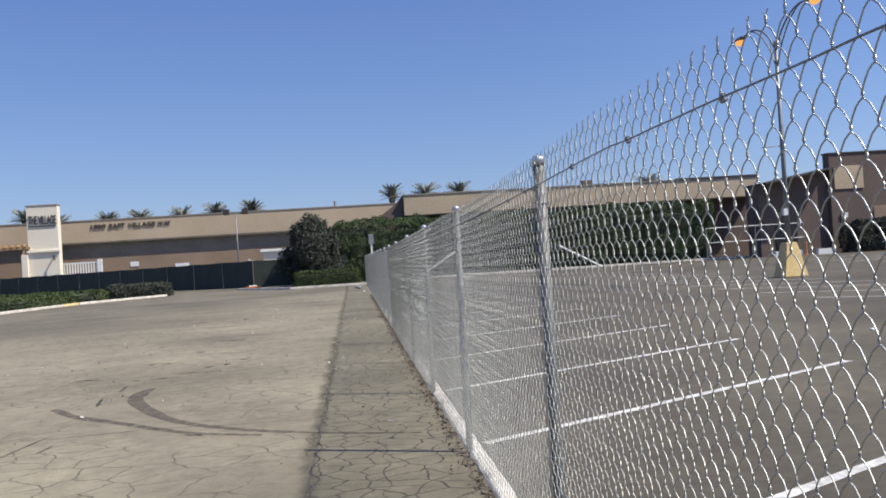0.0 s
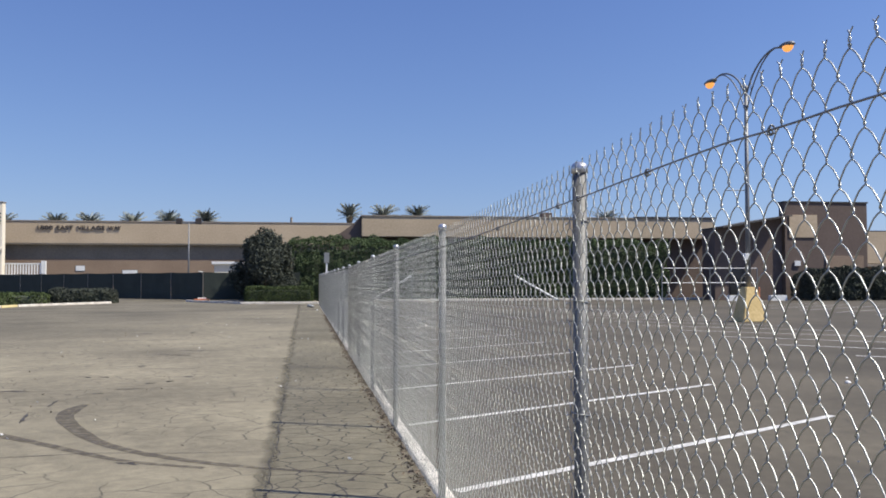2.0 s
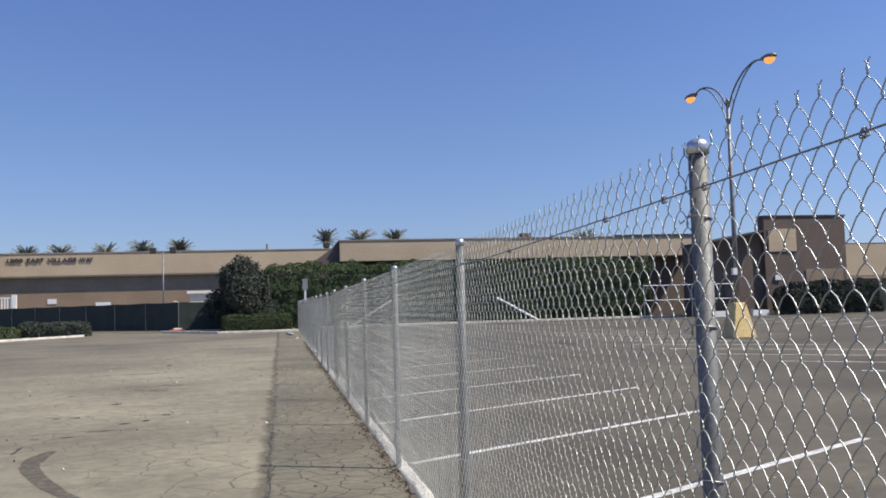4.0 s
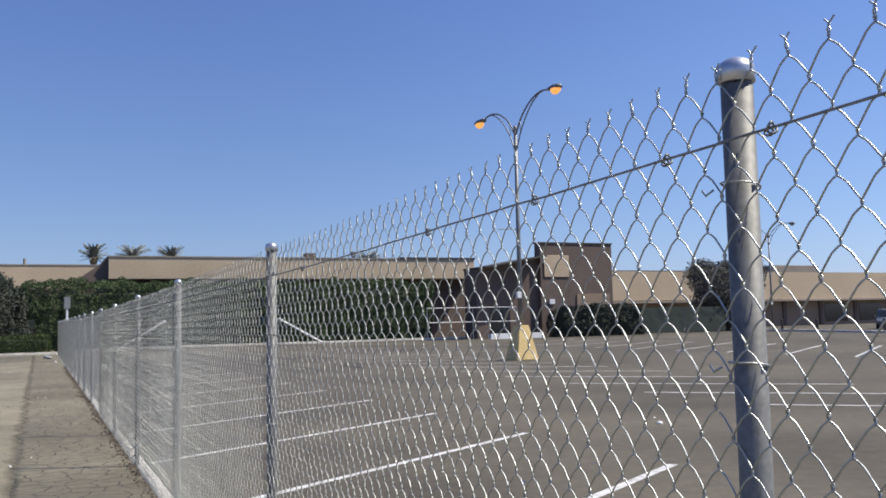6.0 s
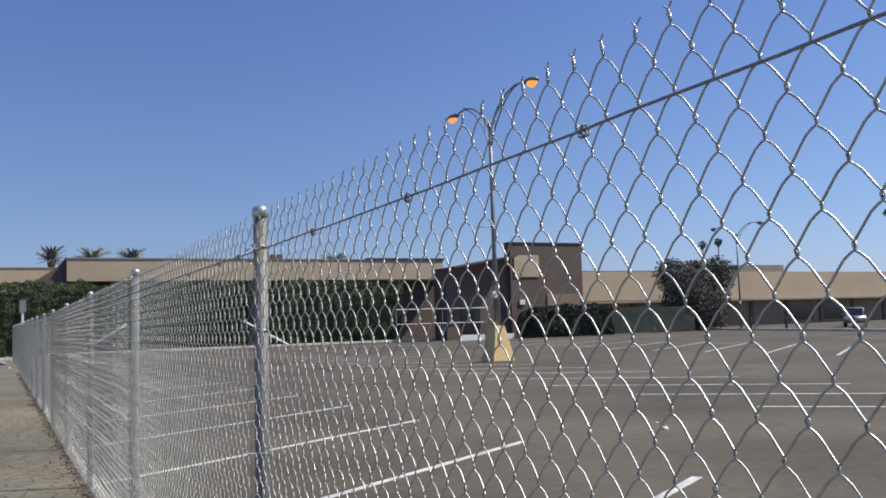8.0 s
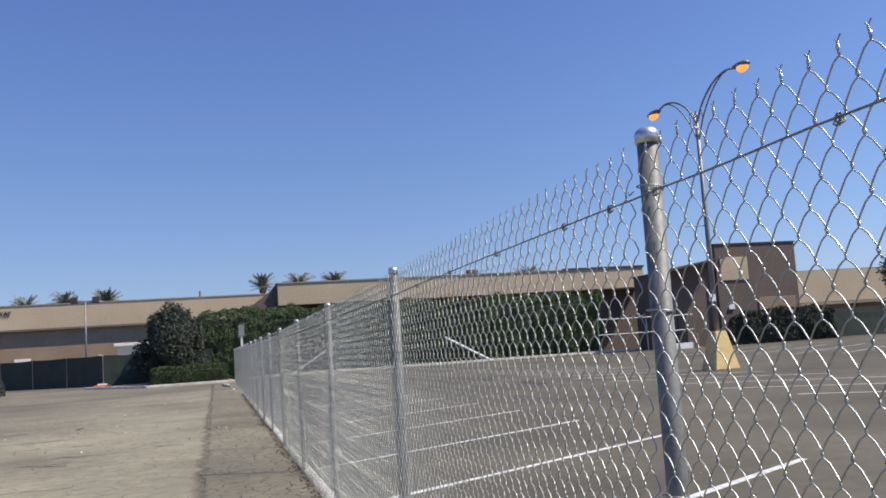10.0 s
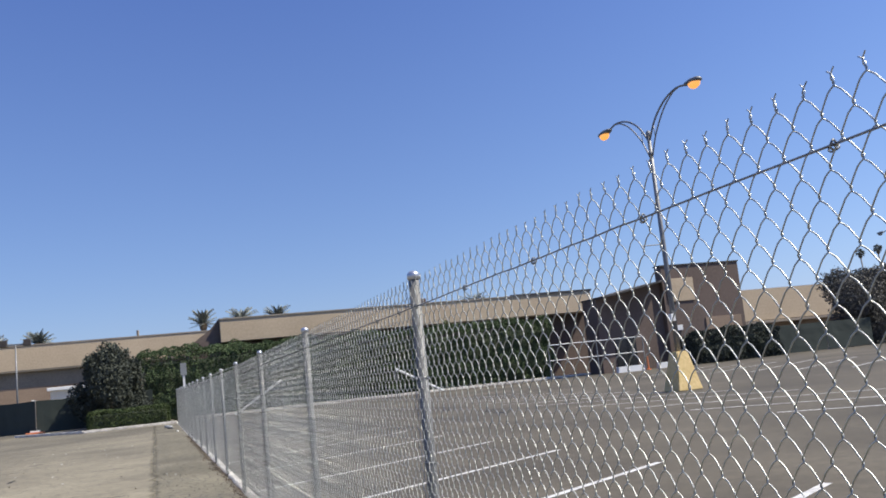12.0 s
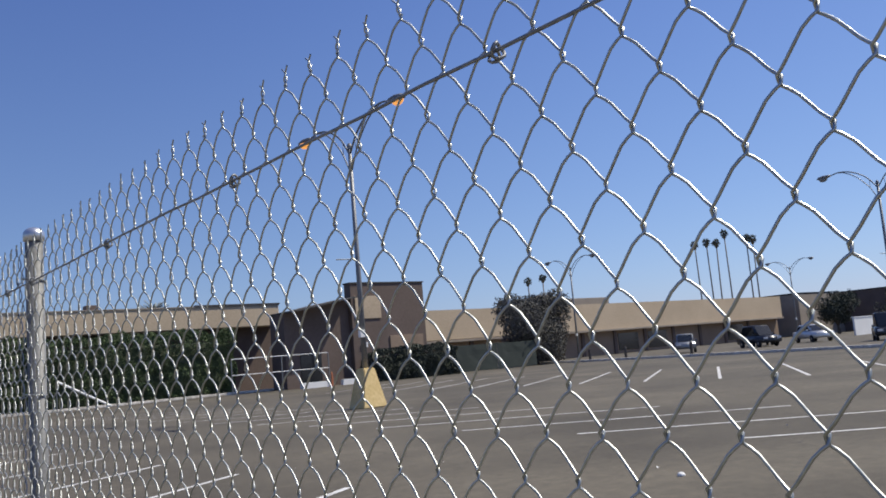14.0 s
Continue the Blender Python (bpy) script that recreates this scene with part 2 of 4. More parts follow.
PALM_TRUNK = material("grey_palm_trunk", (0.17, 0.155, 0.14), (0.26, 0.24, 0.21), 0.9, 0, 8, 1, 0.4, 0, 0.02)
IVY_LEAF = material("climber_leaves", (0.055, 0.08, 0.036), (0.10, 0.138, 0.062), 0.6, 0, 3, 0.6, 0, 0.4)
# fronds paler than real leaves, with the far haze mixed into the colour
PALM_LEAF = material("hazed_palm_fronds", (0.17, 0.185, 0.16), (0.25, 0.265, 0.225), 0.6, 0, 3, 0.8, 0, 0.3)
PALM_DRY = material("dry_palm_skirt", (0.13, 0.09, 0.05), (0.24, 0.18, 0.1), 0.9, 0, 10, 2, 0.3)
BARK = material("bark", (0.09, 0.07, 0.05), (0.17, 0.135, 0.1), 0.9, 0, 14, 2, 0.6, 0, 0.02)
# shade between the leaves, painted as the colour of the hedge core
SHADED_CORE = material("twig_shadowed_hedge_core", (0.05, 0.06, 0.038), (0.085, 0.10, 0.062), 0.95, 0, 10, 2, 0.3)
for leaf in (HEDGE_LEAF, TREE_LEAF, HAZED_LEAF, IVY_LEAF, PALM_LEAF):
    leaf.node_tree.nodes["Principled BSDF"].inputs["Specular IOR Level"].default_value = 0.15
RUBBER = material("tyre_rubber", (0.018, 0.018, 0.018), (0.03, 0.03, 0.03), 0.8, 0, 20, 3, 0.2)
RIM = material("alloy_rim", (0.4, 0.4, 0.41), (0.55, 0.55, 0.56), 0.35, 0.8, 20, 3, 0.05)
CAR_GLASS = material("tinted_car_glass", (0.012, 0.014, 0.016), (0.02, 0.022, 0.025), 0.08, 0, 4, 1, 0)
HEADLIGHT = material("headlight_glass", (0.6, 0.6, 0.6), (0.75, 0.75, 0.75), 0.15, 0, 4, 1, 0)
SIGN_GREY = material("sign_back_grey", (0.22, 0.23, 0.23), (0.32, 0.33, 0.33), 0.6, 0.4, 15, 2, 0.1)
ORANGE = material("orange_plastic", (0.55, 0.16, 0.06), (0.68, 0.24, 0.1), 0.6, 0, 15, 2, 0.1)
ROOF_DARK = material("dark_roofing", (0.05, 0.047, 0.045), (0.085, 0.08, 0.075), 0.9, 0, 8, 1, 0.2)
AMBER = material("amber_lamp_lens", (0.75, 0.33, 0.08), (0.85, 0.42, 0.12), 0.25, 0, 8, 1, 0)
AMBER.node_tree.nodes["Principled BSDF"].inputs["Emission Color"].default_value = (1.0, 0.42, 0.1, 1)
AMBER.node_tree.nodes["Principled BSDF"].inputs["Emission Strength"].default_value = 0.55


# ---- mesh helpers ----
def link(name, bm, mat, smooth=False):
    me = bpy.data.meshes.new(name)
    bm.to_mesh(me)
    bm.free()
    me.materials.append(mat)
    if smooth:
        for f in me.polygons:
            f.use_smooth = True
    return new(name, me)


def part(name, bm, mat, parent, label="", smooth=False):
    ob = link(name, bm, mat, smooth)
    ob.parent = parent
    return tagged(ob, label)


def thing(name, at, label, category, group="", turn=0.0):
    ob = new(name)
    ob.matrix_basis = pose(*at, 0, 0, turn)
    return tagged(ob, label, category, group)


def add_box(bm, a, b, bevel=0.0, m=None):
    made = bmesh.ops.create_cube(bm, size=1)["verts"]
    for v in made:
        v.co = Vector([(a[i] + b[i]) / 2 + v.co[i] * (b[i] - a[i]) for i in range(3)])
        if m is not None:
            v.co = m @ v.co
    if bevel:
        edges = list({e for v in made for e in v.link_edges})
        bmesh.ops.bevel(bm, geom=edges, offset=bevel, segments=2, affect="EDGES", profile=0.6)


def box(a, b, bevel=0.0, m=None):
    bm = bmesh.new()
    add_box(bm, a, b, bevel, m)
    return bm


def prism(outline, y0, y1):
    """A solid from an outline in x and z, reaching from y0 to y1."""
    bm = bmesh.new()
    f = bm.faces.new([bm.verts.new((x, y0, z)) for x, z in outline])
    ext = bmesh.ops.extrude_face_region(bm, geom=[f])["geom"]
    for g in ext:
        if isinstance(g, bmesh.types.BMVert):
            g.co.y = y1
    bmesh.ops.recalc_face_normals(bm, faces=bm.faces)
    return bm


def add_tube(bm, points, radii, sides=8, caps=True):
    """A round bar along points; radii is one number or one for each point."""
    pts = [Vector(p) for p in points]
    if not hasattr(radii, "__len__"):
        radii = [radii] * len(pts)
    rings, up = [], None
    for i, p in enumerate(pts):
        d = (pts[min(i + 1, len(pts) - 1)] - pts[max(i - 1, 0)]).normalized()
        if up is None:
            up = d.orthogonal().normalized()
        else:
            up = (up - d * up.dot(d))
            up = up.normalized() if up.length > 1e-6 else d.orthogonal().normalized()
        side = d.cross(up)
        rings.append([bm.verts.new(p + (up * math.cos(k * math.tau / sides) + side * math.sin(k * math.tau / sides)) * radii[i]) for k in range(sides)])
    for r0, r1 in zip(rings, rings[1:]):
        for k in range(sides):
            bm.faces.new((r0[k], r0[(k + 1) % sides], r1[(k + 1) % sides], r1[k]))
    if caps:
        bm.faces.new(rings[0][::-1])
        bm.faces.new(rings[-1])


def tube(points, radii, sides=8):
    bm = bmesh.new()
    add_tube(bm, points, radii, sides)
    return bm


def lathe(profile, sides=16, at=(0, 0, 0)):
    """A turned solid from radii and heights."""
    bm = bmesh.new()
    rings = [[bm.verts.new((at[0] + r * math.cos(k * math.tau / sides), at[1] + r * math.sin(k * math.tau / sides), at[2] + z)) for k in range(sides)] for r, z in profile]
    for r0, r1 in zip(rings, rings[1:]):
        for k in range(sides):
            bm.faces.new((r0[k], r0[(k + 1) % sides], r1[(k + 1) % sides], r1[k]))
    bm.faces.new(rings[0][::-1])
    bm.faces.new(rings[-1])
    return bm


def curve_points(points, steps=8):
    """A smooth run of points through the given ones."""
    pts = [Vector(p) for p in points]
    pts = [pts[0] * 2 - pts[1]] + pts + [pts[-1] * 2 - pts[-2]]
    out = []
    for i in range(1, len(pts) - 2):
        a, b, c, d = pts[i - 1:i + 3]
        for k in range(steps):
            u = k / steps
            out.append(0.5 * (2 * b + (c - a) * u + (2 * a - 5 * b + 4 * c - d) * u * u + (3 * b - a - 3 * c + d) * u ** 3))
    return out + [pts[-2]]


def ribbon(points, widths, z):
    """A flat worn mark on the ground with an uneven edge."""
    bm = bmesh.new()
    pts = curve_points([(x, y, 0) for x, y in points], 10)
    rows = []
    for i, p in enumerate(pts):
        d = (pts[min(i + 1, len(pts) - 1)] - pts[max(i - 1, 0)]).normalized()
        s = Vector((-d.y, d.x, 0))
        u = i / (len(pts) - 1) * (len(widths) - 1)
        k = min(int(u), len(widths) - 2)
        w = widths[k] + (widths[k + 1] - widths[k]) * (u - k)
        w *= 1 + 0.25 * noise.noise(p * 3)
        rows.append((bm.verts.new((*(p + s * w / 2).xy, z)), bm.verts.new((*(p - s * w / 2).xy, z))))
    for (a, b), (c, d) in zip(rows, rows[1:]):
        bm.faces.new((a, b, d, c))
    bmesh.ops.recalc_face_normals(bm, faces=bm.faces)
    for f in bm.faces:
        if f.normal.z < 0:
            f.normal_flip()
    return bm


def leaf_mesh(name, centres, size, mat, rng, flat=0.0):
    """Many single leaves: small folded blades turned every way."""
    verts, faces = [], []
    for c in centres:
        a = Vector((rng.gauss(0, 1), rng.gauss(0, 1), rng.gauss(0, 1) * (1 - flat))).normalized()
        b = a.orthogonal().normalized()
        b = (b * math.cos(rng.random() * 6.28) + a.cross(b) * math.sin(rng.random() * 6.28))
        s = size * rng.uniform(0.6, 1.35)
        k, n0 = len(verts), a.cross(b)
        c = Vector(c)
        verts += [c - a * s, c + b * s * 0.45 + n0 * s * 0.12, c + a * s, c - b * s * 0.45 + n0 * s * 0.12]
        faces += [(k, k + 1, k + 2), (k, k + 2, k + 3)]
    me = bpy.data.meshes.new(name)
    me.from_pydata([tuple(v) for v in verts], [], faces)
    me.materials.append(mat)
    return me


# ---- ground ----
LEFT_Z = 0.09
ground = tagged(link("ground", box((-1600, -1600, -0.4), (1600, 1600, 0)), DARK_LOT), "grey worn asphalt car park reaching far off", "ground", kind="structure")
tagged(link("pavement", box((-150, -90, -0.2), (-0.02, 112, LEFT_Z)), TAN_LOT), "pale worn cracked paving beside the chain link fence", "pavement", kind="structure")


# strip with painted fence shade, as wide as the fence's shadow reaches
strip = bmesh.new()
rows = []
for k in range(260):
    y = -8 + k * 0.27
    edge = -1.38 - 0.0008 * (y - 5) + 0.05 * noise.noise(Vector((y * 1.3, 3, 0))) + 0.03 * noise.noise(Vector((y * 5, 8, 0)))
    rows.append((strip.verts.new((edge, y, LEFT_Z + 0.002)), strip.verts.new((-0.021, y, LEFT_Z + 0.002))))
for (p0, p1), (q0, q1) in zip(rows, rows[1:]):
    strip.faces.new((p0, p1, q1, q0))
tagged(link("pavement_strip", strip, SHADE_STRIP), "old dirty asphalt strip full of fine cracks, darkened with painted fence shadow", "pavement", kind="structure")


def H(y):
    """Height of the post caps along the fence, which dips a little."""
    if y < 17:
        return 1.978 - 0.0056 * (y - 4)
    return 1.905 + min(1.0, (y - 17) / 40) * 0.06


P, FIRST_Y, BAYS = 3.05, 4.01 - 3 * 3.05, 20
LAST_Y = FIRST_Y + P * BAYS

# white kerb under the fence
def chipped_kerb(x0, x1, y0, y1, top):
    """A concrete kerb with rounded, broken edges and an uneven top."""
    bm = bmesh.new()
    n = 90
    rings = []
    for k in range(n + 1):
        y = y0 + (y1 - y0) * k / n
        chip = [max(0.0, noise.noise(Vector((y * 4.0, q, 1.7))) + 0.5 * noise.noise(Vector((y * 15.0, q, 4.2))) - 0.12) * 0.045 for q in (0, 5)]
        lift = 0.005 * noise.noise(Vector((y * 3, 9, 2)))
        shape = [(x0, -0.02), (x0 + 0.2 * chip[0], top - 0.035 - chip[0]), (x0 + 0.014 + chip[0], top - 0.008 - 0.5 * chip[0]), (x0 + 0.03 + chip[0], top + lift),
                 (x1 - 0.03 - chip[1], top + lift), (x1 - 0.012 - chip[1], top - 0.008 - 0.5 * chip[1]), (x1, top - 0.04), (x1, -0.02)]
        rings.append([bm.verts.new((x + 0.003 * noise.noise(Vector((y * 9, x * 20, 0))), y, z)) for x, z in shape])
    for r0, r1 in zip(rings, rings[1:]):
        for q in range(7):
            bm.faces.new((r0[q], r1[q], r1[q + 1], r0[q + 1]))
    bm.faces.new(rings[0])
    bm.faces.new(rings[-1][::-1])
    bmesh.ops.recalc_face_normals(bm, faces=bm.faces)
    return bm


kerb = tagged(new("kerb"), "low white painted concrete kerb, chipped and dirty", "kerb", kind="structure")
kerb.location = (0.07, 0, 0)
kerb_me = None
for i in range(BAYS + 1):
    if kerb_me is None:
        kerb_me = link("kerb_stone", chipped_kerb(-0.086, 0.045, 0.006, P - 0.006, 0.118), KERB_PAINT)
        stone = kerb_me
    else:
        stone = new("kerb_stone", kerb_me.data)
    stone.parent = kerb
    stone.location = (random.uniform(-0.006, 0.006), FIRST_Y + 1.3 + P * i, random.uniform(-0.006, 0.004))


# ---- chain link fence ----
ROW = 0.0897
TOP_Z = 1.922


def G(y):
    """Height of the mesh's top edge over its usual place, as it slackens along the fence."""
    return H(y) - 1.922 + float(np.interp(y, (1.0, 3.0, 4.5, 6.0, 8.0, 10.0), (-0.031, -0.015, -0.041, -0.062, -0.064, -0.068)))


def bow(i, u):
    """How far the mesh of one bay bellies sideways between its posts."""
    return {4: -0.006}.get(i, 0.0) * math.sin(math.pi * min(max(u, 0.0), 1.0))


def wire_paths(rows, per_node, strands, d):
    """Zigzag strands of one bay; each strand hooks round its neighbours."""
    paths = []
    over, pitch = 0.0016, P / strands
    for j in range(strands):
        yc = (j + 0.5) * pitch
        pts = []
        for k in range(rows * 2 + 1):
            z = TOP_Z - (rows * 2 - k) * ROW / 2
            right = (k + j) % 2 == 0
            s = 1 if right else -1
            ny = yc + s * pitch / 2
            before, after = (d, -d) if right else (-d, d)
            if per_node > 2:
                pts += [(before * 0.62, ny - s * 0.0040, z - 0.0072), (before * 0.25, ny + s * over * 0.7, z - 0.0034),
                        (after * 0.25, ny + s * over * 0.7, z + 0.0034), (after * 0.62, ny - s * 0.0040, z + 0.0072)]
                if k < rows * 2:
                    pts += [(after * 0.96, yc + s * pitch * 0.2, z + ROW * 0.15), (after, yc, z + ROW / 4), (after * 0.96, yc - s * pitch * 0.2, z + ROW * 0.35)]
            else:
                pts.append((0.0, ny + s * over, z))
                if k < rows * 2:
                    pts.append((after, yc, z + ROW / 4))
        paths.append(pts[1:-1])
    return paths


def fabric_mesh(bay, rows, per_node, sides, radius, barbs, seed, strands, d, shift=0.0):
    rng = random.Random(seed)
    verts, faces = [], []
    y_bay = FIRST_Y + P * bay + shift
    heights = [G(y_bay + P * k / 40) for k in range(-2, 43)]

    def lift(y):
        u = min(max(y / P * 40 + 2, 0), 43.999)
        return heights[int(u)] + (heights[int(u) + 1] - heights[int(u)]) * (u - int(u))

    def sweep(pts, r):
        up = None
        start = len(verts)
        for i, p in enumerate(pts):
            a, b = Vector(pts[max(i - 1, 0)]), Vector(pts[min(i + 1, len(pts) - 1)])
            t = (b - a).normalized()
            up = t.orthogonal().normalized() if up is None else (up - t * up.dot(t)).normalized()
            side = t.cross(up)
            for k in range(sides):
                w = up * math.cos(k * math.tau / sides) + side * math.sin(k * math.tau / sides)
                y, z = p[1] + w.y * r, p[2] + w.z * r
                verts.append((p[0] + w.x * r + bow(bay, p[1] / P), y, z + lift(p[1]) * z / TOP_Z))
        for i in range(len(pts) - 1):
            o = start + i * sides
            for k in range(sides):
                k1 = (k + 1) % sides
                faces.append((o + k, o + k1, o + sides + k1, o + sides + k))

    for pts in wire_paths(rows, per_node, strands, d):
        wob = rng.uniform(-0.0012, 0.0012)
        sweep([(x + wob, y, z) for x, y, z in pts], radius)
    for j in range(strands):
        y0 = (j + 1) * P / strands if (rows * 2 + j) % 2 == 0 else None
        if y0 is None:
            continue
        lean, tall = rng.uniform(-0.004, 0.004), rng.uniform(0.013, 0.018)
        for side in (0, math.pi):
            n0 = 6 if barbs else 2
            pts = []
            for i in range(n0 + 1):
                u = i / n0
                a = side + u * 4.6
                pts.append((0.0019 * math.cos(a), y0 + lean * u + 0.0019 * math.sin(a), TOP_Z + 0.002 + tall * u))
            s = 1 if side == 0 else -1
            pts.append((s * rng.uniform(0.0, 0.004), y0 + lean + s * rng.uniform(0.008, 0.012), TOP_Z + tall + rng.uniform(0.009, 0.013)))
            sweep(pts, radius * 0.9)
    me = bpy.data.meshes.new("wire_mesh")
    me.from_pydata(verts, [], faces)
    me.materials.append(GALV_WIRE)
    for f in me.polygons:
        f.use_smooth = True
    return me


fence = thing("chain_link_fence", (0, 0, 0), "galvanised chain link fence with barbed top edge along a white kerb", "fence")
SHIFT = {2: -0.0261, 3: -0.0245, 4: 0.0141}
CLOSE = {i: fabric_mesh(i, 20, 4, 5, 0.0015, True, i, 86, 0.0050, SHIFT[i]) for i in (2, 3, 4)}
NEAR = fabric_mesh(5, 20, 4, 4, 0.0018, True, 5, 86, 0.0050)
FAR = fabric_mesh(8, 20, 2, 4, 0.00095, False, 6, 86, 0.0024)

post_me = tube([(0, 0, -0.1), (0, 0, 1.0), (0, 0, 1.94)], 0.0245, 20)
first_post = None
cap_profile = [(0.0262, 1.943), (0.0286, 1.944), (0.0289, 1.964), (0.0272, 1.970), (0.0225, 1.9765), (0.014, 1.9815), (0.006, 1.9835), (0.001, 1.984)]
for i in range(BAYS + 1):
    y, lift = FIRST_Y + P * i, H(FIRST_Y + P * i) - 1.978
    if first_post is None:
        first_post = link("post", post_me, GALV, True)
        cap0 = link("post_cap", lathe(cap_profile, 20), CAP, True)
        tie_bm = bmesh.new()
        add_tube(tie_bm, [(0.0275 * math.cos(a) - (0.006 if math.cos(a) < -0.7 else 0), 0.0275 * math.sin(a), 0.012 * math.sin(a * 0.5)) for a in [k * math.tau / 14 for k in range(15)]], 0.0019, 5)
        add_tube(tie_bm, [(-0.03, 0.028, 0.004), (-0.036, 0.04, -0.004), (-0.032, 0.052, 0.006)], 0.0019, 5)
        TIE = link("wire_tie", tie_bm, GALV_WIRE, True).data
        bpy.data.objects.remove(bpy.data.objects["wire_tie"])
        post, cap = first_post, cap0
    else:
        post, cap = new("post", first_post.data), new("post_cap", cap0.data)
    post.parent, cap.parent = fence, post
    for z in (0.32, 0.72, 1.12, 1.52, 1.80):
        tie = new("wire_tie", TIE)
        tie.parent, tie.location = post, (0, 0, z + random.uniform(-0.04, 0.04))
    post.location = (0, y, lift)
    post.rotation_euler = (random.uniform(-0.003, 0.003), random.uniform(-0.004, 0.004), random.uniform(0, 6.28) * 0)
    tagged(cap, "domed bright metal cap")
HOG = [None]
for i in range(BAYS):
    y = FIRST_Y + P * i
    panel = new("wire_mesh", CLOSE[i] if i in CLOSE else CLOSE[2] if i == 1 else NEAR if i in (5, 6, 7) else FAR)
    panel.parent = fence
    panel.location = (-0.031, y + SHIFT.get(i, 0.0), 0.0 if i in CLOSE else G(y) - G(FIRST_Y + P * (2 if i == 1 else 5 if i in (5, 6, 7) else 8)))
    wire_bm = bmesh.new()
    n = 24
    pts = [(-0.0375 + bow(i, k / n), y + P * k / n, 1.824 + G(y + P * k / n) + random.uniform(-0.0015, 0.0015)) for k in range(n + 1)]
    add_tube(wire_bm, pts, 0.0022, 6)
    part("tension_wire", wire_bm, WIRE_DARK, fence, "straight steel wire along the top", True)
    for yy in (0.13, 0.56, 1.12, 1.74, 2.36, 2.95) if i != 4 else (0.13, 0.42, 1.02, 1.64, 2.26, 2.9):
        zz = 1.824 + G(y + yy)
        if HOG[0] is None:
            ring_bm = bmesh.new()
            add_tube(ring_bm, [(-0.035 + 0.008 * math.cos(a), 0.003 * math.sin(a * 2), 0.0085 * math.sin(a)) for a in [q * math.tau / 10 for q in range(11)]], 0.0021, 5)
            add_tube(ring_bm, [(-0.035 + 0.003 * math.sin(a * 2), 0.006 + 0.007 * math.cos(a), -0.003 + 0.0075 * math.sin(a)) for a in [q * math.tau / 10 for q in range(11)]], 0.0019, 5)
            hog = link("hog_ring", ring_bm, WIRE_DARK, True)
            HOG[0] = hog.data
        else:
            hog = new("hog_ring", HOG[0])
        hog.parent = fence
        hog.location = (bow(i, yy / P), y + yy, zz)


# ---- marks on the ground ----
def stripe(x0, y0, x1, y1, width=0.105, z=0.004, group="painted parking lines"):
    d = Vector((x1 - x0, y1 - y0, 0))
    bm = bmesh.new()
    n = max(2, int(d.length / 0.5))
    s = Vector((-d.y, d.x, 0)).normalized() * width / 2
    rows = []
    for k in range(n + 1):
        p = d * (k / n)
        j = 1 + 0.05 * random.uniform(-1, 1)
        rows.append((bm.verts.new(p + s * j), bm.verts.new(p - s * j)))
    for (a, b), (c, e) in zip(rows, rows[1:]):
        bm.faces.new((b, e, c, a))
    ob = link("parking_line", bm, WHITE_LINE)
    ob.location = (x0, y0, z)
    return tagged(ob, "worn white painted parking line on asphalt", "parking line", group, "structure")


for k in range(-3, 16):
    stripe(0.21, 7.73 + 3.08 * k, 5.18, 10.68 + 3.13 * k)
for k in range(-3, 12):
    stripe(10.35 + 0.1 * max(0, k), 14.9 + 3.2 * k, 14.9 + 0.1 * max(0, k), 10.5 + 3.2 * k, group="second row of parking lines")
for k in range(-5, 9):
    stripe(24.6, 25.0 + 3.15 * k, 33.6, 31.3 + 3.15 * k, 0.11, group="third row of parking lines")

for n_, pts, w in (("curved", [(-3.52, 12.4), (-3.56, 11.85), (-3.41, 11.11), (-2.73, 9.68), (-1.89, 8.79), (-1.0, 8.24), (-0.3, 7.95)], (0.10, 0.22, 0.20, 0.12, 0.1, 0.07, 0.04)),
                   ("faint", [(-4.35, 11.1), (-3.9, 10.4), (-3.32, 9.79), (-2.41, 8.86), (-1.7, 8.45)], (0.10, 0.13, 0.10, 0.06))):
    tagged(link("tyre_mark", ribbon(pts, w, LEFT_Z + 0.004), TYRE_MARK), "dark curved rubber tyre mark on pale paving", "tyre mark", "tyre marks", "structure")
mark_rng = random.Random(11)
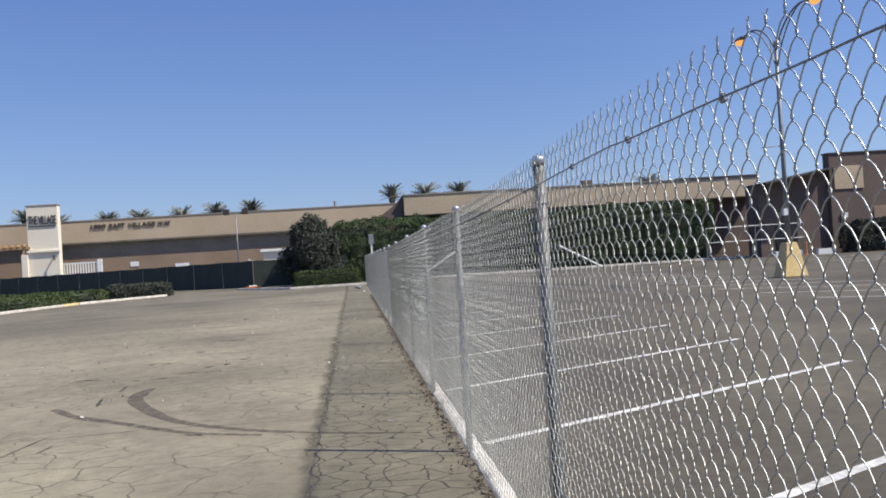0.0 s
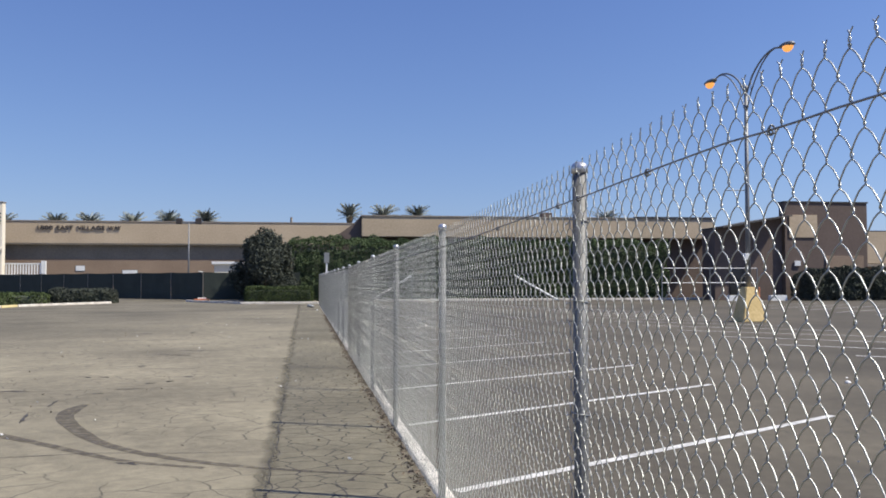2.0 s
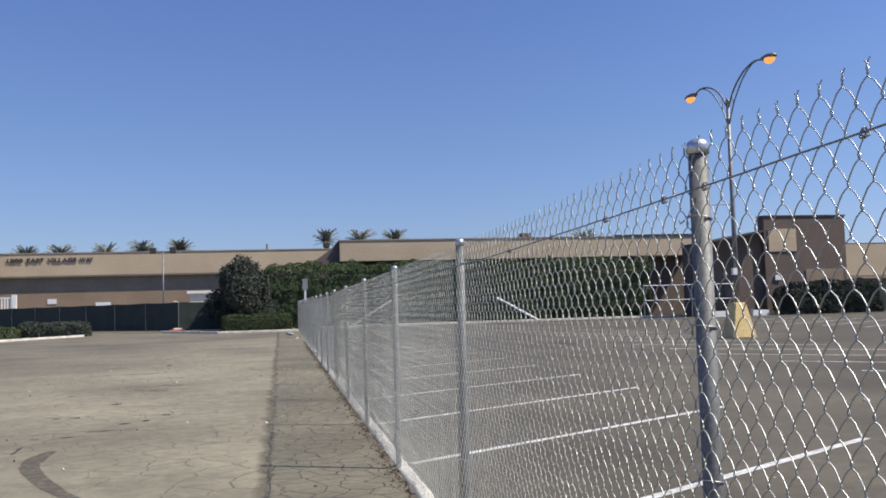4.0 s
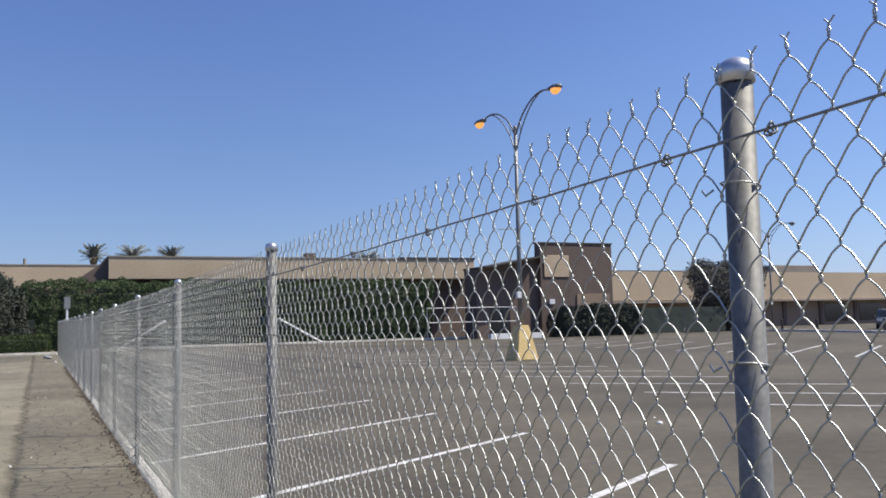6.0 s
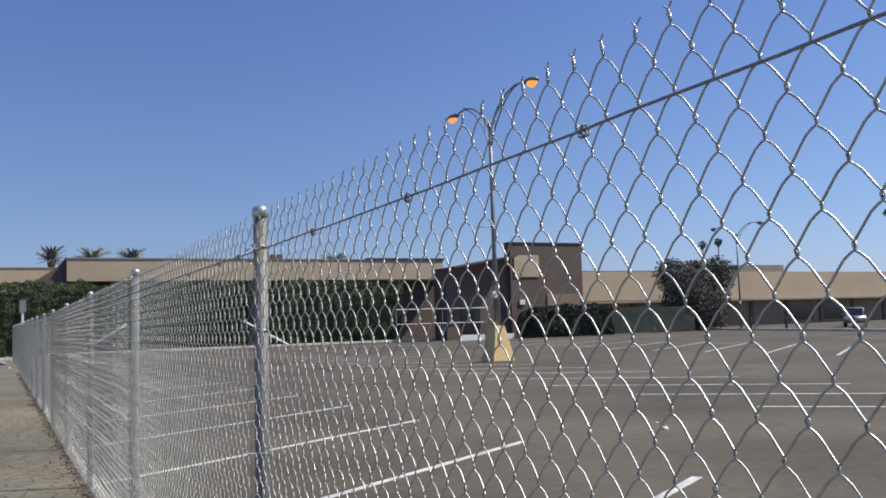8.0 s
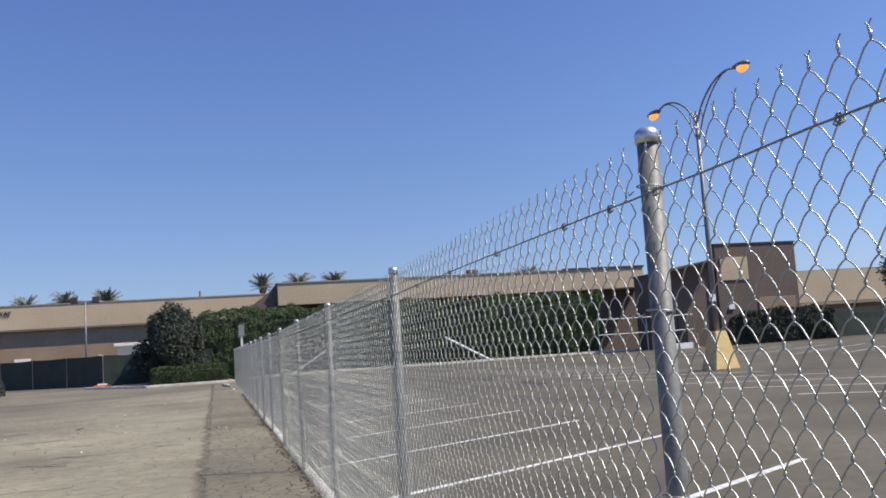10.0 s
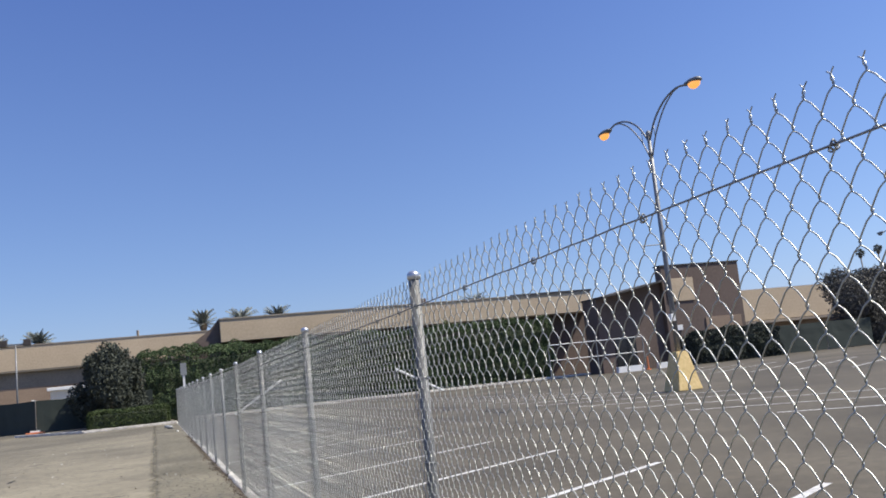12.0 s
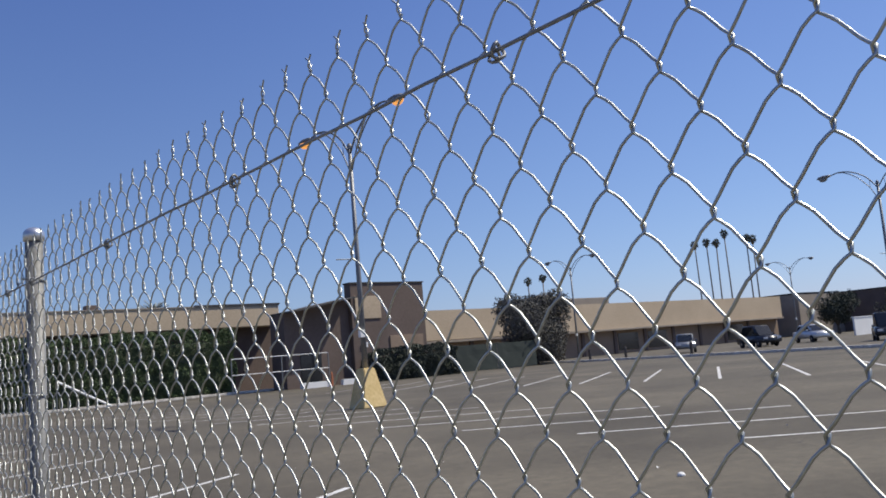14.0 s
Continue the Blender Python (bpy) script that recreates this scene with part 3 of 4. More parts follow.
for x0, y0, x1, y1, w in ((-5.01, 13.90, -4.56, 13.88, 0.100), (-4.07, 15.56, -3.88, 15.52, 0.130), (-4.26, 15.54, -4.16, 15.57, 0.080), (-3.52, 13.90, -3.12, 13.96, 0.050), (-3.20, 14.56, -3.05, 14.59, 0.130), (-3.12, 13.96, -2.60, 14.18, 0.030), (-2.77, 15.39, -2.62, 15.38, 0.140), (-3.78, 17.30, -3.63, 17.36, 0.140), (-3.55, 20.73, -2.80, 20.68, 0.120), (-3.68, 13.47, -3.54, 13.45, 0.100), (-3.92, 8.38, -3.80, 9.26, 0.035), (-3.64, 8.45, -3.60, 8.79, 0.030), (-3.87, 11.08, -4.00, 11.86, 0.050), (-3.91, 12.27, -3.96, 12.88, 0.050), (-4.11, 27.11, -4.07, 27.96, 0.150), (-4.39, 32.59, -4.00, 33.15, 0.200), (-7.72, 21.97, -7.37, 22.34, 0.100), (-2.91, 14.76, -2.86, 14.81, 0.120), (-4.03, 13.40, -3.93, 13.44, 0.050), (-4.82, 19.00, -4.74, 19.07, 0.140), (-5.17, 11.72, -4.69, 12.09, 0.030), (-2.44, 8.78, -2.24, 8.68, 0.060)):
    pts = [(x0 + (x1 - x0) * u, y0 + (y1 - y0) * u + mark_rng.uniform(-0.03, 0.03)) for u in (0, 0.2, 0.4, 0.6, 0.8, 1)]
    tagged(link("tar_crack", ribbon(pts, (w * 0.15, w * 0.9, w * 0.5, w, w * 0.4, w * 0.1), LEFT_Z + 0.004), TAR), "short dark crack filled with tar", "crack", "tar filled cracks", "structure")
for k in range(26):
    x, y = mark_rng.uniform(-11, -1.6), 19.0 + 26 * mark_rng.random()
    ln, w = mark_rng.uniform(0.3, 1.1), mark_rng.uniform(0.06, 0.18)
    pts = [(x + u * ln, y + mark_rng.uniform(-0.06, 0.06)) for u in (0, 0.25, 0.5, 0.75, 1)]
    tagged(link("tar_crack", ribbon(pts, (w * 0.1, w, w * 0.4, w * 0.8, w * 0.1), LEFT_Z + 0.004), TAR), "short dark crack filled with tar", "crack", "tar filled cracks", "structure")
for y, a in ((9.2, 0.05), (14.0, 0.12), (16.8, 0.02), (20.5, -0.03), (24.5, 0.04), (29.0, 0.02), (34.5, -0.02)):
    pts = [(-12 + 0.62 * q, y + a * (-12 + 0.62 * q) * 0.4 + mark_rng.gauss(0, 0.11)) for q in range(19)]
    tagged(link("tar_crack", ribbon(pts, (0.008, 0.018, 0.006, 0.02, 0.01, 0.016, 0.006), LEFT_Z + 0.0035), TAR), "long thin dark crack across the paving", "crack", "tar filled cracks", "structure")

for x, y0, y1, w in ((-1.17, 1.5, 13.0, 0.75), (-0.66, 5.2, 8.4, 0.5)):
    n = int((y1 - y0) / 0.21)
    pts = [(x + mark_rng.gauss(0, 0.022), y0 + (y1 - y0) * q / n) for q in range(n + 1)]
    tagged(link("edge_crack", ribbon(pts, [w * v for v in (0.012, 0.02, 0.007, 0.024, 0.01, 0.018, 0.006, 0.016)], LEFT_Z + 0.0045), TAR), "long wavering dark crack along the asphalt strip", "crack", "tar filled cracks", "structure")

# leaf litter against the kerb
lr = random.Random(5)
spots = []
while len(spots) < 5200:
    y = lr.uniform(1.5, 40)
    clump = 0.5 + 0.5 * noise.noise(Vector((y * 0.9, 0, 0)))
    if lr.random() < clump:
        spots.append((-0.022 - abs(lr.gauss(0, 0.05)) - (0.15 * lr.random() if lr.random() < 0.08 else 0), y, LEFT_Z + 0.012 + lr.uniform(0, 0.012)))
for k in range(160):
    spots.append((lr.uniform(-6, -0.2), lr.uniform(4, 30), LEFT_Z + 0.012))
tagged(new("leaf_litter", leaf_mesh("leaf_litter", spots, 0.017, DRY_LEAF, lr, 0.75)), "dry brown leaves drifted against the kerb", "leaf litter", kind="stuff")
bits = [(lr.uniform(-7, -0.3), lr.uniform(6, 40), LEFT_Z + 0.01) for k in range(45)] + [(lr.uniform(1, 12), lr.uniform(6, 30), 0.012) for k in range(30)]
tagged(new("paper_scraps", leaf_mesh("paper_scraps", bits, 0.022, LITTER, lr, 0.6)), "small pale scraps of litter on the ground", "litter", kind="stuff")
for (x, y, z, s) in ((7.3, 13.6, 0.0, 0.04), (-0.28, 46.0, LEFT_Z, 0.05)):
    bm = bmesh.new()
    bmesh.ops.create_icosphere(bm, subdivisions=2, radius=s)
    for v in bm.verts:
        v.co *= 1 + 0.35 * noise.noise(v.co * 9 + Vector((x, y, 0)))
        v.co.z = max(v.co.z * 0.7, -s * 0.35)
    ob = link("crumpled_paper", bm, LITTER)
    ob.location = (x, y, z + s * 0.35)
    tagged(ob, "crumpled pale paper lying on the ground", "litter", "crumpled litter")


for x, y, s in ((-0.62, 52.3, 0.13), (-0.5, 50.8, 0.14)):
    bm = bmesh.new()
    bmesh.ops.create_icosphere(bm, subdivisions=3, radius=s)
    for v in bm.verts:
        v.co *= 1 + 0.3 * noise.noise(v.co * 6 + Vector((x, y, 0)))
        v.co.z = max(v.co.z * 0.8, -s * 0.45)
    ob = link("rubbish_bag", bm, SIGN_GREY, True)
    ob.location = (x, y, LEFT_Z + s * 0.45)
    tagged(ob, "small grey rubbish bag lying near the kerb", "rubbish bag", "rubbish bags")


# ---- car park lamps ----
def lamp(name_at, label, based=True):
    ob = thing("street_lamp", name_at, label, "street lamp", "car park lamps")
    bm = bmesh.new()
    lower = [(-0.48, -0.48), (0.48, -0.48), (0.48, 0.48), (-0.48, 0.48)]
    v0 = [bm.verts.new((x, y, 0)) for x, y in lower]
    v1 = [bm.verts.new((x * 0.45, y * 0.5, 1.32)) for x, y in lower]
    bm.faces.new(v0[::-1])
    bm.faces.new(v1)
    for k in range(4):
        bm.faces.new((v0[k], v0[(k + 1) % 4], v1[(k + 1) % 4], v1[k]))
    bmesh.ops.bevel(bm, geom=list(bm.edges), offset=0.03, segments=2, affect="EDGES")
    if based:
        part("concrete_base", bm, YELLOW_BASE, ob, "yellow painted tapered concrete base")
    else:
        bm.free()
        part("base_plate", box((-0.2, -0.2, 0), (0.2, 0.2, 0.05), 0.01), LAMP_STEEL, ob)
    part("pole", tube([(0, 0, 1.3 if based else 0.04), (0, 0, 4.5), (0, 0, 8.95)], [0.10, 0.085, 0.065], 12), LAMP_STEEL, ob, "", True)
    part("pole_collar", lathe([(0.10, 8.2), (0.10, 8.26), (0.085, 8.3)], 12), LAMP_STEEL, ob)
    part("pole_top", lathe([(0.085, 8.86), (0.09, 8.98), (0.06, 9.06), (0.01, 9.09)], 12), LAMP_STEEL, ob)
    part("pole_bracket", tube([(-0.85, 0, 5.0), (0.02, 0, 5.02)], 0.018, 6), LAMP_STEEL, ob)
    part("junction_box", box((-0.2, -0.16, 2.35), (-0.02, -0.02, 2.6), 0.01), WHITE_PAINT, ob, "small white metal box")
    for s in (-1, 1):
        arm = bmesh.new()
        upper = curve_points([(0, s * 0.06, 8.75), (0, s * 0.55, 9.35), (0, s * 1.25, 9.78), (0, s * 2.0, 9.95), (0, s * 2.62, 9.86)], 6)
        under = curve_points([(0, s * 0.06, 8.1), (0, s * 0.5, 8.85), (0, s * 1.15, 9.52), (0, s * 1.75, 9.86), (0, s * 2.1, 9.93)], 6)
        add_tube(arm, upper, 0.034, 8)
        add_tube(arm, under, 0.026, 8)
        add_tube(arm, [(0, s * 0.40, 9.16), (0, s * 0.42, 8.72)], 0.014, 6)
        bracket = part("lamp_arm", arm, LAMP_STEEL, ob, "curved double tube arm", True)
        head = bmesh.new()
        outline = [(0.0, 0.09), (0.12, 0.14), (0.4, 0.19), (0.7, 0.16), (0.82, 0.07)]
        rings = []
        for u, w in outline:
            rings.append([head.verts.new((w * math.cos(a), s * (2.55 + u), 9.86 - 0.06 * u + (0.13 if math.sin(a) > 0 else 0.07) * math.sin(a) * (w / 0.19))) for a in [q * math.tau / 12 for q in range(12)]])
        for r0, r1 in zip(rings, rings[1:]):
            for q in range(12):
                head.faces.new((r0[q], r0[(q + 1) % 12], r1[(q + 1) % 12], r1[q]))
        head.faces.new(rings[0][::-1])
        head.faces.new(rings[-1])
        bmesh.ops.recalc_face_normals(head, faces=head.faces)
        case = part("lamp_head", head, LAMP_STEEL, ob, "", True)
        lens = bmesh.new()
        bmesh.ops.create_uvsphere(lens, u_segments=14, v_segments=8, radius=1)
        for v in lens.verts:
            v.co = Vector((v.co.x * 0.165, s * 3.02 + v.co.y * 0.27, 9.79 + v.co.z * (0.20 if v.co.z < 0 else 0.03)))
        part("lamp_lens", lens, AMBER if based else SIGN_GREY, case, "glowing amber glass lens" if based else "dull grey lens", True)
    return ob


main_lamp = lamp((15.83, 32.71, 0), "tall double arm car park lamp on a yellow concrete base")
far_lamp = lamp((62.7, 67.0, 0), "double arm car park lamp standing far across the asphalt", False)
for x, y in ((104.0, 68.0), (48.2, 29.9)):
    copy_thing(far_lamp, pose(x, y, 0))


# ---- hedges, trees and palms ----
def hedge(name, a, b, count, size, mat, label, round_=0.35, category="hedge", core=SHADED_CORE, bumpy=0.25, seed=1):
    """A clipped hedge: a core in a shade colour and leaves all over its uneven skin. a and b are opposite corners."""
    rng = random.Random(seed)
    ob = thing(name, (a[0], a[1], a[2]), label, category)
    L = Vector((b[0] - a[0], b[1] - a[1], b[2] - a[2]))
    inset = max(size * 1.1, min(0.4, L.z * 0.12))
    part("hedge_core", box((inset, inset, 0), (L.x - inset, L.y - inset, L.z - inset * 1.8), min(round_, L.y * 0.3, L.z * 0.3)), core, ob, "twiggy inside of the hedge, coloured as if in shade")
    areas = [L.x * L.z, L.x * L.y, L.y * L.z, L.y * L.z]
    spots = []
    for k in range(count):
        r = rng.random() * sum(areas)
        u, v = rng.random(), rng.random()
        if r < areas[0]:
            p = Vector((u * L.x, 0, v * L.z))
        elif r < areas[0] + areas[1]:
            p = Vector((u * L.x, v * L.y, L.z))
        elif r < areas[0] + areas[1] + areas[2]:
            p = Vector((0, u * L.y, v * L.z))
        else:
            p = Vector((L.x, u * L.y, v * L.z))
        c = Vector((min(max(p.x, round_), L.x - round_), min(max(p.y, round_), L.y - round_) if L.y > 2 * round_ else L.y / 2, min(p.z, L.z - round_)))
        d = p - c
        if d.length > round_:
            p = c + d.normalized() * round_
        w = noise.noise((p + Vector(a)) * 0.9) * bumpy + noise.noise((p + Vector(a)) * 3.1) * bumpy * 0.4
        p += (d.normalized() if d.length > 0.01 else Vector((0, -1, 0))) * (w - rng.random() * size * 0.8)
        p.z = max(p.z, 0.04)
        spots.append(p)
    leaves = new("leaves", leaf_mesh("leaves", spots, size, mat, rng))
    leaves.parent = ob
    return ob


def tree(at, height, spread, trunk_h, mat, label, seed, leaves=5200, size=0.16):
    rng = random.Random(seed)
    ob = thing("tree", at, label, "tree")
    limbs = bmesh.new()
    add_tube(limbs, [(0, 0, -0.1), (0.05, 0.02, trunk_h * 0.5), (-0.04, 0.05, trunk_h)], [0.24, 0.18, 0.15], 10)
    blobs = []
    for k in range(13):
        a, r = rng.uniform(0, math.tau), spread * rng.uniform(0.15, 0.72)
        z = trunk_h + (height - trunk_h) * rng.uniform(0.12, 0.82)
        r *= math.sin(min(1, max(0.25, (z - trunk_h * 0.6) / (height - trunk_h * 0.6))) * math.pi * 0.86 + 0.2) * 0.9 + 0.25
        c = Vector((r * math.cos(a), r * math.sin(a), z))
        blobs.append((c, spread * rng.uniform(0.26, 0.46)))
        mid = Vector((c.x * 0.4, c.y * 0.4, trunk_h + (z - trunk_h) * 0.55))
        add_tube(limbs, [(0, 0, trunk_h * 0.85), mid, c], [0.09, 0.055, 0.02], 6)
    blobs.append((Vector((0, 0, height - spread * 0.42)), spread * 0.4))
    part("trunk", limbs, BARK, ob, "dark branching trunk", True)
    spots = []
    for k in range(leaves):
        c, r = rng.choice(blobs)
        d = Vector((rng.gauss(0, 1), rng.gauss(0, 1), rng.gauss(0, 1))).normalized()
        p = c + d * r * (rng.random() ** 0.35) * (1 + 0.3 * noise.noise(d * 2.5 + c))
        if p.z > trunk_h * 0.45:
            spots.append(p)
    crown = new("crown", leaf_mesh("crown", spots, size, mat, rng))
    crown.parent = ob
    return ob


def date_palm(at, height, label, seed):
    rng = random.Random(seed)
    ob = thing("palm_tree", at, label, "palm tree", "date palms behind the roofs")
    part("trunk", tube([(0, 0, -0.1), (0.05, 0, height * 0.5), (0, 0, height)], [0.34, 0.28, 0.30], 10), BARK, ob, "", True)
    verts, faces = [], []
    for f in range(46):
        a, rise = rng.uniform(0, math.tau), rng.uniform(-0.05, 1.57)
        ln = rng.uniform(1.7, 2.3)
        d = Vector((math.cos(a), math.sin(a), 0))
        side = Vector((-d.y, d.x, 0))
        prev = None
        n = 9
        for k in range(n + 1):
            u = k / n
            p = Vector((0, 0, height)) + d * ln * u * math.cos(rise * (1 - 0.3 * u)) + Vector((0, 0, ln * (math.sin(rise) * u - 0.22 * u * u)))
            if prev is not None:
                w = 0.30 * math.sin(math.pi * min(1, 0.12 + u * 0.86)) + 0.05
                for s in (-1, 1):
                    b = len(verts)
                    tip = (prev + p) / 2 + side * s * w + d * 0.16 - Vector((0, 0, 0.12))
                    verts += [tuple(prev), tuple(p), tuple(tip)]
                    faces.append((b, b + 1, b + 2))
            prev = p
    me = bpy.data.meshes.new("fronds")
    me.from_pydata(verts, [], faces)
    me.materials.append(PALM_LEAF)
    crown = new("fronds", me)
    crown.parent = ob
    part("frond_stubs", lathe([(0.2, height - 1.0), (0.42, height - 0.5), (0.45, height - 0.1), (0.2, height + 0.25)], 10), PALM_DRY, ob, "brown cut frond stubs")
    return ob


def fan_palm(at, height, seed):
    rng = random.Random(seed)
    ob = thing("palm_tree", at, "tall thin fan palm far behind the roofs", "palm tree", "tall fan palms")
    lean = rng.uniform(-0.5, 0.5)
    part("trunk", tube([(0, 0, -0.1), (lean * 0.4, 0, height * 0.5), (lean, 0, height)], [0.17, 0.125, 0.105], 8), PALM_TRUNK, ob, "", True)
    verts, faces = [], []
    top = Vector((lean, 0, height))
    for f in range(60):
        a, rise = rng.uniform(0, math.tau), rng.uniform(-0.9, 1.3)
        d = Vector((math.cos(a) * math.cos(rise), math.sin(a) * math.cos(rise), math.sin(rise)))
        side = d.orthogonal().normalized()
        c = top + d * rng.uniform(0.3, 0.5)
        for k in range(5):
            ang = -0.9 + 0.45 * k
            t = (d * math.cos(ang) + side * math.sin(ang)) * rng.uniform(0.35, 0.55)
            b = len(verts)
            w = side.cross(d) * 0.07
            verts += [tuple(c - w), tuple(c + w), tuple(c + t + Vector((0, 0, -0.1)))]
            faces.append((b, b + 1, b + 2))
    me = bpy.data.meshes.new("fronds")
    me.from_pydata(verts, [], faces)
    me.materials.append(PALM_LEAF)
    crown = new("fronds", me)
    crown.parent = ob
    part("dry_skirt", lathe([(0.18, height - 1.0), (0.34, height - 0.7), (0.34, height - 0.3), (0.15, height + 0.1)], 9, (lean, 0, 0)), PALM_DRY, ob, "brown dry skirt of dead fronds")
    return ob


hedge("box_hedge", (-4.75, 59.6, LEFT_Z), (-0.35, 62.2, 1.20), 14000, 0.055, HEDGE_LEAF, "low clipped green box hedge behind a white kerb", 0.28, bumpy=0.10, seed=2)
hedge("tall_hedge", (-2.2, 69.8, 0), (28.6, 73.0, 4.75), 86000, 0.078, IVY_LEAF, "tall dense leafy green hedge along the car park edge", 0.9, bumpy=0.55, seed=3)
hedge("low_hedge", (-42, 58.5, LEFT_Z), (-17.3, 62.5, 0.85), 9000, 0.10, HEDGE_LEAF, "long low green hedge on a kerbed bed", 0.25, bumpy=0.12, seed=4)
hedge("low_hedge", (-22.5, 50.0, LEFT_Z), (-18.2, 58.2, 0.72), 6000, 0.09, HEDGE_LEAF, "low green hedge on a kerbed bed", 0.25, bumpy=0.12, seed=6)
hedge("round_shrub", (-17.9, 63.0, LEFT_Z), (-13.6, 65.4, 1.05), 5000, 0.09, TREE_LEAF, "rounded dark green shrub at the bed's end", 0.45, "shrub", bumpy=0.15, seed=5)
tree((-3.75, 67.3, LEFT_Z), 4.75, 3.15, 0.3, TREE_LEAF, "dark dense broadleaf tree in front of green screening", 21, 34000, 0.12)
tree((57.6, 67.5, 0), 6.5, 4.3, 0.5, HAZED_LEAF, "brown-green rounded tree, paled for haze, beside the car park", 22, 46000, 0.12)
tree((118.0, 70.0, 0), 6.2, 3.6, 1.3, TREE_LEAF, "dark green tree in front of a far building", 23, 8000, 0.15)
tree((128.0, 64.0, 0), 6.5, 5.0, 1.2, TREE_LEAF, "broad dark tree far across the car park", 24, 8000, 0.17)
for i, (x, y, h) in enumerate(((-41.2, 116, 9.3), (-38.0, 118, 8.6), (-32.0, 119, 8.6), (-28.2, 120, 8.8), (-22.3, 118, 8.7), (-18.2, 119, 9.0), (-13.4, 118, 9.2), (4.7, 113, 9.6), (8.9, 112, 9.6), (13.4, 113, 9.6), (38.0, 112, 9.3))):
    date_palm((x, y, 0), h + 0.05, "date palm with spiky crown behind the mall roof", 100 + i)
for i, (az, top) in enumerate(((54.7, 17.6), (55.4, 17.8), (55.85, 17.6), (56.5, 19.0), (57.7, 17.8), (58.05, 17.5), (44.1, 14.0), (44.95, 14.4))):
    r = 165
    fan_palm((r * math.sin(radians(az)) - 0.7, r * math.cos(radians(az)) + 7.4, 0), top, 200 + i)

# kerbs round the beds
for name, a, b, m in (("kerb_bed", (-19.4, 40.0), (-17.6, 53.5), KERB_PAINT), ("kerb_bed", (-17.3, 55.6), (-13.6, 62.6), KERB_PAINT), ("kerb_bed", (-17.6, 53.6), (-17.3, 55.4), KERB_YELLOW),
                      ("kerb_bed", (-4.9, 59.4), (0.0, 59.4), KERB_PAINT), ("kerb_bed", (-9.2, 66.3), (-4.9, 59.4), KERB_PAINT)):
    d = Vector((b[0] - a[0], b[1] - a[1], 0))
    ob = link(name, box((0, -0.08, 0), (d.length, 0.08, 0.14), 0.02), m)
    ob.matrix_basis = pose(a[0], a[1], LEFT_Z, 0, 0, math.degrees(math.atan2(d.y, d.x)))
    tagged(ob, "yellow painted concrete kerb" if m is KERB_YELLOW else "pale painted concrete kerb round a planted bed", "kerb", kind="structure")
for a, b in (((0.3, 68.9), (38.0, 68.9)), ((38.0, 68.9), (61.0, 77.0)), ((61.0, 77.0), (47.0, 28.0)), ((47.0, 28.0), (40.0, 0.0))):
    d = Vector((b[0] - a[0], b[1] - a[1], 0))
    ob = link("kerb_edge", box((0, -0.12, 0), (d.length, 0.12, 0.17), 0.02), KERB_PAINT)
    ob.matrix_basis = pose(a[0], a[1], 0, 0, 0, math.degrees(math.atan2(d.y, d.x)))
    tagged(ob, "long pale concrete kerb at the car park edge", "kerb", kind="structure")


# ---- buildings ----
def text_mesh(name, words, height, width, depth, mat):
    """Raised letters as a mesh, standing in the x and z plane and facing -y."""
    cu = bpy.data.curves.new(name, "FONT")
    cu.body, cu.size, cu.extrude, cu.align_x = words, 1.0, 0.05, "CENTER"
    tmp = bpy.data.objects.new(name, cu)
    scene.collection.objects.link(tmp)
    bpy.context.view_layer.update()
    me = bpy.data.meshes.new_from_object(tmp.evaluated_get(bpy.context.evaluated_depsgraph_get()))
    bpy.data.objects.remove(tmp)
    co = [v.co.copy() for v in me.vertices]
    lo = Vector([min(c[i] for c in co) for i in range(3)])
    hi = Vector([max(c[i] for c in co) for i in range(3)])
    for v in me.vertices:
        c = v.co
        v.co = ((c.x - (lo.x + hi.x) / 2) / (hi.x - lo.x) * width, -(c.z - lo.z) / (hi.z - lo.z) * depth, (c.y - lo.y) / (hi.y - lo.y) * height)
    me.materials.clear()
    me.materials.append(mat)
    return new(name, me)


# long mall building with a tan fascia over a brick wall
mall = thing("mall_building", (0, 106, 0), "long low mall building with tan fascia above brown brick", "building")
part("fascia", box((-75, 0, 5.85), (28, 1.2, 8.3), 0.03), STUCCO, mall, "tan stucco fascia band")
part("roof_edge", box((-75, -0.06, 8.3), (28, 1.3, 8.42)), STUCCO_TRIM, mall, "thin weathered metal roof edge")
# soffit and upper wall carry the eave's shadow in their darker colour
part("soffit", box((-75, 0.02, 5.7), (28, 1.2, 5.85)), EAVE_SHADE_WALL, mall)
part("upper_wall", box((-75, 0.62, 4.1), (28, 1.0, 5.7)), EAVE_SHADE_WALL, mall, "wall band under the eave, coloured darker for the eave's shadow")
part("brick_wall", box((-75, 0.56, 0), (28, 1.0, 4.1)), BROWN_BRICK, mall, "brown brick wall")
part("flat_roof", box((-75, 1.2, 7.9), (28, 40, 8.1)), ROOF_DARK, mall)
part("roof_vent", tube([(-2.5, 4, 8.1), (-2.5, 4, 9.3)], 0.14, 8), STUCCO_TRIM, mall, "small roof pipe")
for word, x, w in (("1800", -29.65, 1.7), ("EAST", -27.55, 1.85), ("VILLAGE", -24.75, 3.15), ("WAY", -22.2, 1.5)):
    sign = text_mesh("wall_letters", word, 0.48, w * 0.94, 0.1, LETTER)
    sign.parent, sign.location = mall, (x, -0.02, 7.36)
    tagged(sign, "dark raised street address letters")

tall = thing("tall_block", (0, 74.8, 0), "tall plain tan stucco block behind a hedge", "building")
